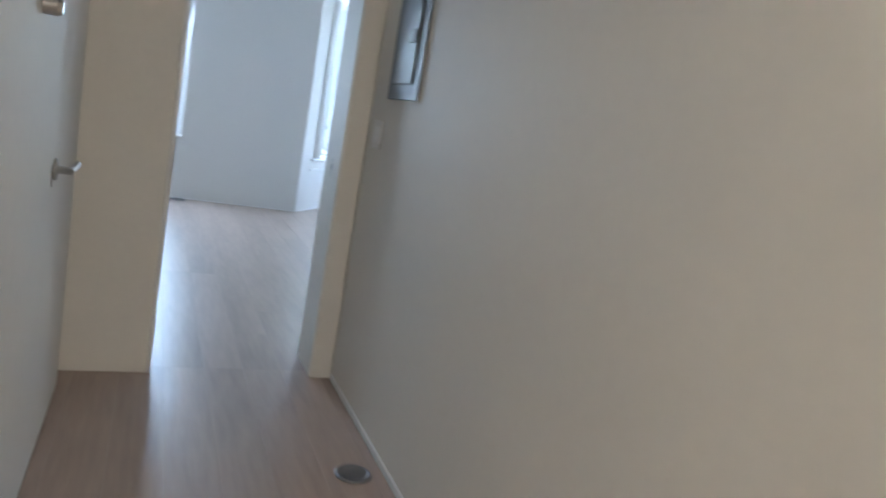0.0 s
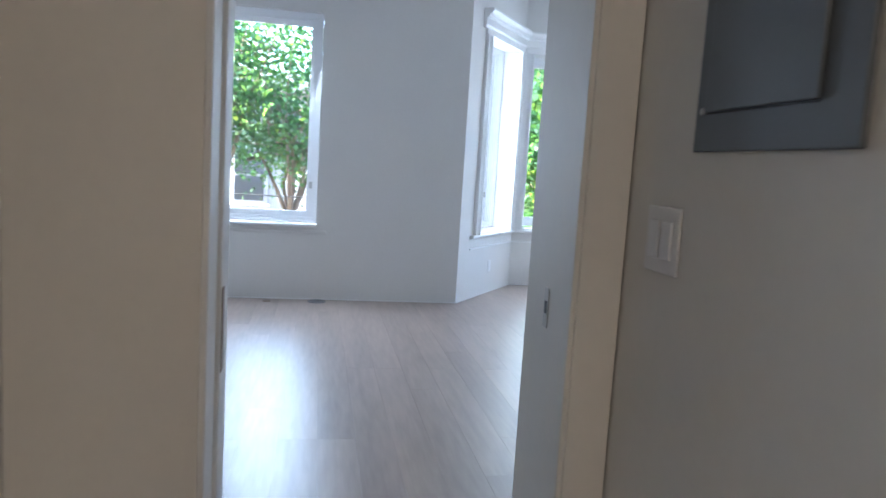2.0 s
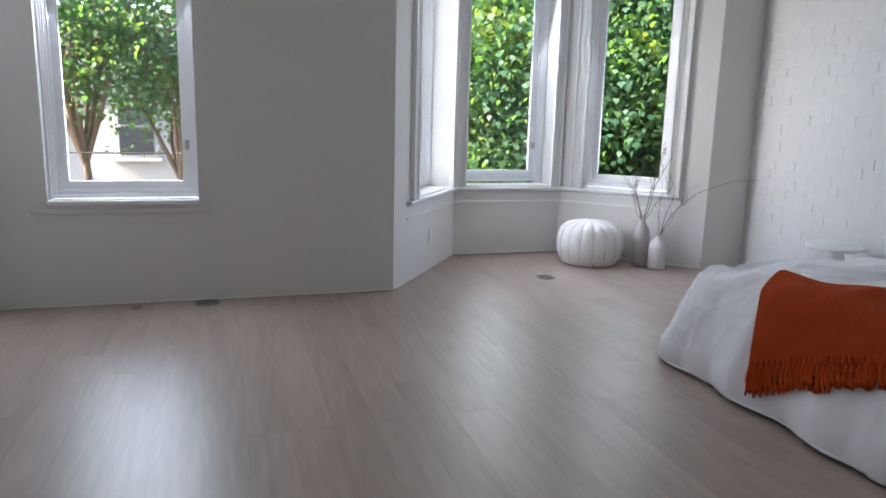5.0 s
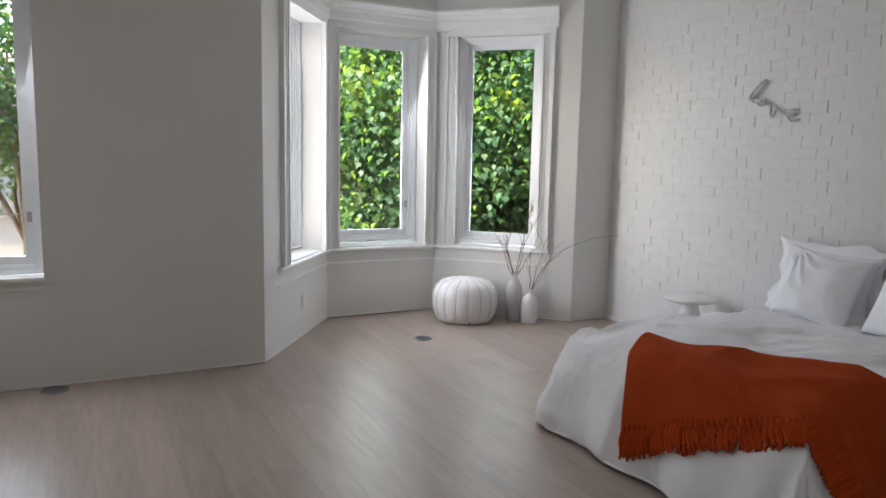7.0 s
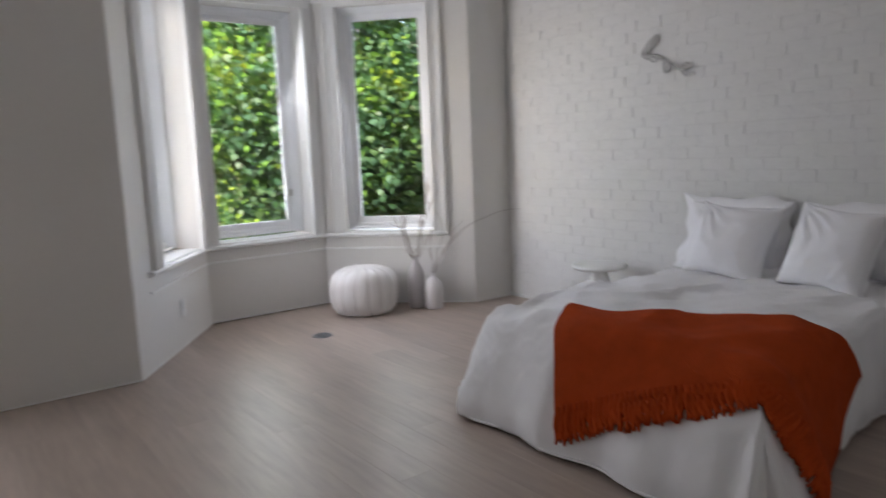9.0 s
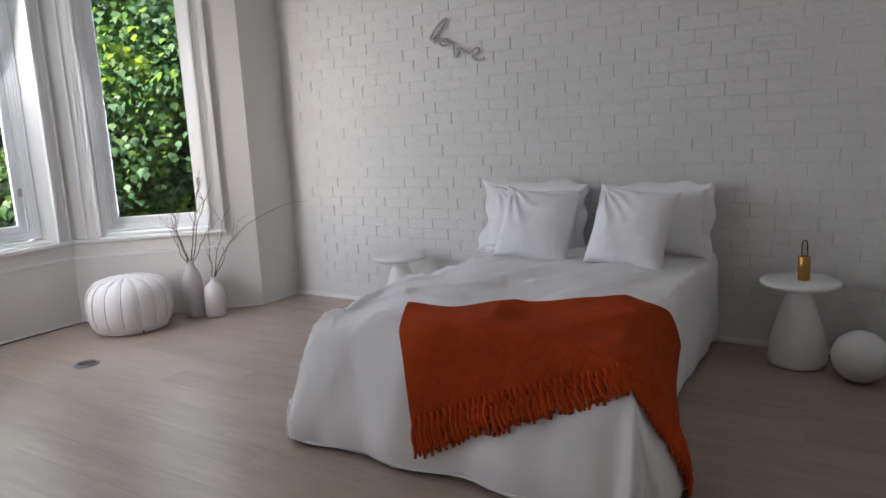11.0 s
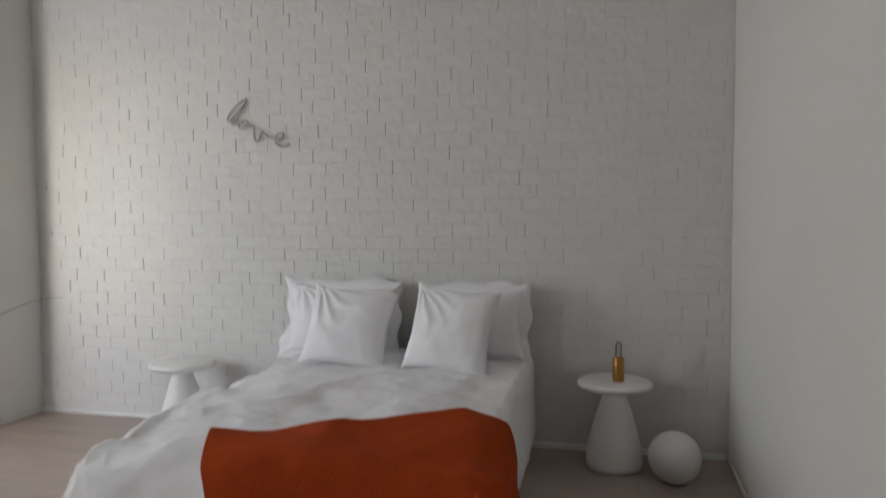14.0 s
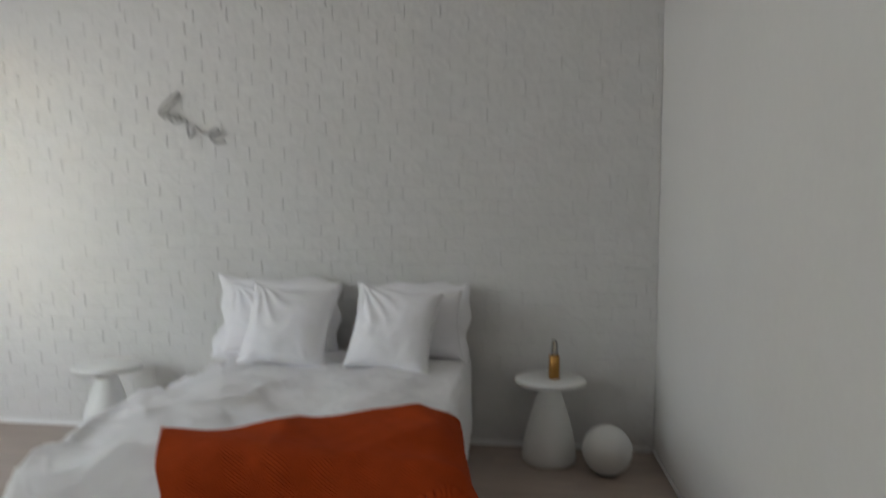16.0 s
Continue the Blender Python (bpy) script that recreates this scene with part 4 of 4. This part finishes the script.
tagged(link_mesh("wall_bay_roof", slab(0.7, 8.96, CEIL + 0.15, 4.0, 10.25, CEIL + 0.35, 0.03, 1), BROWNSTONE), kind="structure")
tagged(link_mesh("wall_bay_base", slab(1.5, 8.96, GZ, 3.2, 10.09, -0.17), BROWNSTONE), kind="structure")


def far_house(x0, x1, y, top, mat, cols, label):
    h = thing("row_house", label, "house", (0, 0, GZ))
    part("front_wall", slab(x0, y, 0, x1, y + 9, top), mat, h)
    part("cornice", slab(x0 - 0.05, y - 0.45, top - 0.5, x1 + 0.05, y - 0.001, top + 0.05, 0.06, 2), FACADE_TRIM, h)
    step = (x1 - x0) / cols
    for f in range(int((top - 0.8) / 3.1)):
        for c in range(cols):
            u, z = x0 + step * (c + 0.5), 0.9 + f * 3.1
            w = part("window", slab(u - 0.62, y - 0.06, z - 0.06, u + 0.62, y - 0.002, z + 1.86, 0.02, 1), FACADE_TRIM, h)
            part("pane", slab(u - 0.48, y - 0.085, z + 0.05, u + 0.48, y - 0.062, z + 0.86), DARKGLASS, w)
            part("pane", slab(u - 0.48, y - 0.085, z + 0.94, u + 0.48, y - 0.062, z + 1.74), DARKGLASS, w)
            part("sill", slab(u - 0.70, y - 0.16, z - 0.16, u + 0.70, y - 0.003, z - 0.062, 0.02, 1), FACADE_TRIM, w)
    return h


far_house(-26, -19, 27, 10.5, BROWNSTONE, 3, "brownstone row house across the street with tall windows")
far_house(-18.9, -9.5, 27, 10.0, STUCCO, 4, "pale stucco row house across the street")
far_house(-9.4, 1.5, 27, 8.2, STUCCO, 4, "low pale rendered house across the street behind the trees")
far_house(1.6, 10, 27, 10.5, BROWNSTONE, 3, "brownstone row house behind the trees")
far_house(10.1, 19, 27, 10.0, STUCCO, 3, "pale stucco row house behind the trees")
far_house(19.1, 28, 27, 10.5, BROWNSTONE, 3, "brownstone row house far along the street")


def tree(label, base, crown, radius, leaves, limbs, seed, leaf=0.14, fork=None, girth=0.2):
    """A street maple: trunk and limbs, and a crown of single lobed leaves in uneven clumps."""
    rg = np.random.RandomState(seed)
    t = thing("tree", label, "tree", base, group="street trees")
    off = Vector(crown) - Vector(base)
    bm = bmesh.new()
    top = Vector((off.x * 0.45, off.y * 0.45, off.z - radius[2] * 0.75 if fork is None else fork - base[2]))
    tube_into(bm, smooth_path([(0, 0, -0.05), (off.x * 0.1, off.y * 0.1, top.z * 0.4), tuple(top)], 6), [girth * (1 - 0.035 * i) for i in range(13)], 12)
    part("trunk", bm, BARK, t, smooth=True)
    tips = []
    for k in range(limbs):
        a = 2 * math.pi * k / limbs + rg.uniform(-0.3, 0.3)
        up = rg.uniform(-0.35, 0.8)
        tip = off + Vector((math.cos(a) * radius[0] * 0.75, math.sin(a) * radius[1] * 0.75, up * radius[2]))
        mid = top.lerp(tip, 0.5) + Vector((rg.uniform(-0.3, 0.3), rg.uniform(-0.3, 0.3), rg.uniform(0.0, 0.5)))
        q1 = top.lerp(mid, 0.5) + Vector((rg.uniform(-0.2, 0.2), rg.uniform(-0.2, 0.2), rg.uniform(-0.1, 0.2)))
        pts = smooth_path([tuple(top - Vector((0, 0, 0.25))), tuple(q1), tuple(mid), tuple(tip)], 5)
        bm = bmesh.new()
        tube_into(bm, pts, [girth * 0.55 * (1 - 0.85 * i / (len(pts) - 1)) for i in range(len(pts))], 8)
        limb = part("limb", bm, BARK, t, smooth=True)
        tips += pts[5:]
        for j in range(3):
            s0 = pts[7 + 2 * j]
            sp = [s0 + Vector((rg.uniform(-1, 1), rg.uniform(-1, 1), rg.uniform(-0.4, 1))) * 0.35 * i for i in range(4)]
            bm = bmesh.new()
            tube_into(bm, smooth_path(sp, 3), [0.03 * (1 - 0.08 * i) for i in range(10)], 6)
            part("branch", bm, BARK, limb, smooth=True)
            tips += sp
    # clumps of leaves inside an uneven ellipsoid, with a few held to the limbs
    nc = 150
    d = rg.normal(size=(nc, 3))
    d /= np.linalg.norm(d, axis=1)[:, None]
    cen = np.array(off) + d * np.array(radius) * (rg.uniform(0.25, 1.0, (nc, 1)) ** 0.55)
    cen = np.vstack([cen, np.array([tuple(p) for p in tips[::2]])])
    size = rg.uniform(0.25, 0.62, len(cen))
    pick = rg.randint(0, len(cen), leaves)
    pos = cen[pick] + rg.normal(size=(leaves, 3)) * (size[pick][:, None] * np.array([1, 1, 0.6]) * 0.75)
    # a five-lobed leaf, slightly folded along its rib
    outline = np.array([(0, -0.45), (0.30, -0.38), (0.50, 0.02), (0.26, 0.10), (0.0, 0.55), (-0.26, 0.10), (-0.50, 0.02), (-0.30, -0.38)])
    fold = np.abs(outline[:, 0]) * 0.25
    yaw, tip_, roll_ = rg.uniform(0, 6.283, leaves), rg.normal(0.95, 0.4, leaves), rg.normal(0, 0.4, leaves)
    sz = leaf * rg.uniform(0.65, 1.25, leaves)
    loc = np.stack([np.tile(outline[:, 0], (leaves, 1)), np.tile(outline[:, 1], (leaves, 1)), np.tile(fold, (leaves, 1))], 2) * sz[:, None, None]
    cr, sr, ct, st, cy, sy = np.cos(roll_), np.sin(roll_), np.cos(tip_), np.sin(tip_), np.cos(yaw), np.sin(yaw)
    x, y, z = loc[..., 0], loc[..., 1], loc[..., 2]
    x, z = x * cr[:, None] + z * sr[:, None], -x * sr[:, None] + z * cr[:, None]
    y, z = y * ct[:, None] + z * st[:, None], -y * st[:, None] + z * ct[:, None]
    x, y = x * cy[:, None] - y * sy[:, None], x * sy[:, None] + y * cy[:, None]
    verts = (np.stack([x, y, z], 2) + pos[:, None, :]).reshape(-1, 3).astype(np.float32)
    n = leaves * 8
    me = bpy.data.meshes.new("crown")
    me.vertices.add(n)
    me.vertices.foreach_set("co", verts.ravel())
    me.loops.add(n)
    me.loops.foreach_set("vertex_index", np.arange(n, dtype=np.int32))
    me.polygons.add(leaves)
    me.polygons.foreach_set("loop_start", np.arange(0, n, 8, dtype=np.int32))
    me.update(calc_edges=True)
    me.validate()
    me.materials.append(LEAF)
    ob = new("crown", me)
    ob.parent = t
    ob["kind"] = "stuff"
    return t


tree("leafy green maple outside the plain window, its forked limbs bare below", (-1.95, 16.0, GZ), (-2.5, 16.3, 3.2), (2.2, 2.0, 2.5), 10500, 9, 3, 0.088, 0.55, 0.085)
tree("young green maple with a crooked forked trunk outside the plain window", (-0.85, 16.2, GZ), (-0.75, 16.6, 2.35), (1.7, 1.6, 1.6), 5600, 9, 4, 0.088, 0.25, 0.08)
tree("dense green maple close outside the bay", (4.6, 14.4, GZ), (4.7, 13.6, 1.9), (2.5, 1.7, 3.3), 54000, 8, 5, 0.095)
tree("dense green maple beside the bay with sunlit gaps", (8.4, 13.4, GZ), (8.0, 12.9, 2.0), (2.7, 1.9, 3.8), 56000, 8, 7, 0.095)
tree("tall green maple farther along the street", (-8.5, 17.5, GZ), (-8.5, 17.5, 3.8), (3.8, 3.0, 3.4), 12000, 7, 9)
tree("green maple across the street", (6.0, 23.5, GZ), (5.5, 23.5, 4.0), (4.0, 2.5, 4.0), 12000, 7, 11, 0.2)
tree("green maple across the street beyond the road", (14.5, 19.5, GZ), (14.0, 19.0, 3.0), (4.0, 3.0, 4.5), 14000, 7, 13, 0.2)
for k, (y, z, sag) in enumerate(((13.9, 0.62, 0.12), (14.0, 0.05, 0.2), (14.3, -0.15, 0.1))):
    c = thing("overhead_cable", "black overhead utility cable along the street", "cable", (0, y, z), group="overhead cables")
    bm = bmesh.new()
    tube_into(bm, [(x, 0.02 * x, sag * (x / 20) ** 2 * 4) for x in range(-20, 21, 2)], 0.011, 6)
    part("strand", bm, WIRE, c)


# ---- floor planks ----
PW, rng = 0.168, random.Random(11)
plank_meshes = {}


def plank_mesh(length):
    if length not in plank_meshes:
        bm = slab(0.0002, 0.0002, -0.0115, PW - 0.0002, length - 0.0002, 0.0)
        ed = [e for e in bm.edges if all(v.co.z > -0.001 for v in e.verts)]
        bmesh.ops.bevel(bm, geom=ed, offset=0.0003, segments=1, affect="EDGES")
        me = bpy.data.meshes.new("plank")
        bm.to_mesh(me)
        bm.free()
        me.materials.append(OAK)
        plank_meshes[length] = me
    return plank_meshes[length]


def lay(x0, cols, y0, y1):
    """Rows of planks along y, cut to end at y1."""
    for c in range(cols):
        y = y0
        while y < y1 - 0.01:
            k = rng.choice((1.5, 1.9, 2.3, 2.7)) if y > y0 else rng.choice((0.5, 0.9, 1.3, 1.7, 2.1))
            if y1 - (y + k) < 0.4:
                k = round(y1 - y, 3)
            ob = new("plank", plank_mesh(k))
            ob.parent = floor
            ob.location = (x0 + c * PW, y, 0)
            y += k


lay(-4.27, 50, 3.7, 9.7)
lay(-4.27 + 20 * PW, 9, -2.9, 3.7)

# ---- bricks of the painted wall ----
BL, BH = 0.206, 0.0725


def brick_verts(rg, hw, hh):
    """A painted brick: its ends open here and there into a slit, its beds filled with paint."""
    tilt_, lift_ = rg.uniform(-0.0010, 0.0010), rg.uniform(-0.0007, 0.0007)
    d = [lift_ - tilt_, lift_ + tilt_, lift_ + tilt_, lift_ - tilt_]
    j = lambda s: rg.uniform(-s, s)
    ends = [rg.choice((0.0, 0.0, 0.0, 0.0, 0.0, 0.0005, 0.0016, 0.003)) for _ in range(2)]
    corners = ((-1, -1), (1, -1), (1, 1), (-1, 1))
    cut = [ends[(s + 1) // 2] * rg.uniform(0.0, 1.6) for s, z in corners]
    out = [(0.012, s * (hw - cut[k]), z * hh) for k, (s, z) in enumerate(corners)]
    out += [(0.0015 + d[k], s * (hw - cut[k] - 0.0004), z * hh) for k, (s, z) in enumerate(corners)]
    out += [(d[k] - 0.0008, s * (hw - cut[k] * 1.7 - 0.0006 + j(0.0006)), z * (hh - 0.0004 + j(0.0004))) for k, (s, z) in enumerate(corners)]
    return out


BF = [(8, 9, 10, 11)] + [(k + o, (k + 1) % 4 + o, (k + 1) % 4 + o + 4, k + o + 4) for o in (0, 4) for k in range(4)]
rg = random.Random(23)
variants = []
for k in range(24):
    me = bpy.data.meshes.new("brick")
    me.from_pydata(brick_verts(rg, BL / 2 - 0.0003, BH / 2), [], [f[::-1] for f in BF])
    me.materials.append(BRICKPAINT)
    variants.append(me)
bv, bf = [], []
wall_ob = bpy.data.objects["wall_brick"]
courses, cols = int(CEIL / BH) + 1, int((8.79 - YD) / BL) + 2
for r in range(courses):
    zc = BH * (r + 0.5)
    slide = rg.uniform(-0.035, 0.035)
    if zc + BH / 2 > CEIL:
        continue
    for c in range(cols):
        yc = YD + BL * (c - 0.3 + (0.5 if r % 2 else 0.0)) + slide
        y0, y1 = max(yc - BL / 2, YD + 0.002), min(yc + BL / 2, 8.796)
        if y1 - y0 < 0.03:
            continue
        whole = y1 - y0 > BL - 0.002
        if whole and 0.95 < zc < 2.55 and 5.25 < yc < 7.45:
            ob = new("brick", rg.choice(variants))
            ob.parent = wall_ob
            ob.location = (XB, yc, zc)
        else:
            o = len(bv)
            bv += [(XB + x, (y0 + y1) / 2 + y, zc + z) for x, y, z in brick_verts(rg, (y1 - y0) / 2 - 0.0003, BH / 2)]
            bf += [tuple(i + o for i in f[::-1]) for f in BF]
me = bpy.data.meshes.new("brick_rest")
me.from_pydata(bv, [], bf)
me.materials.append(BRICKPAINT_FAR)
ob = new("brick_rest", me)
ob.parent = wall_ob
ob["kind"] = "stuff"
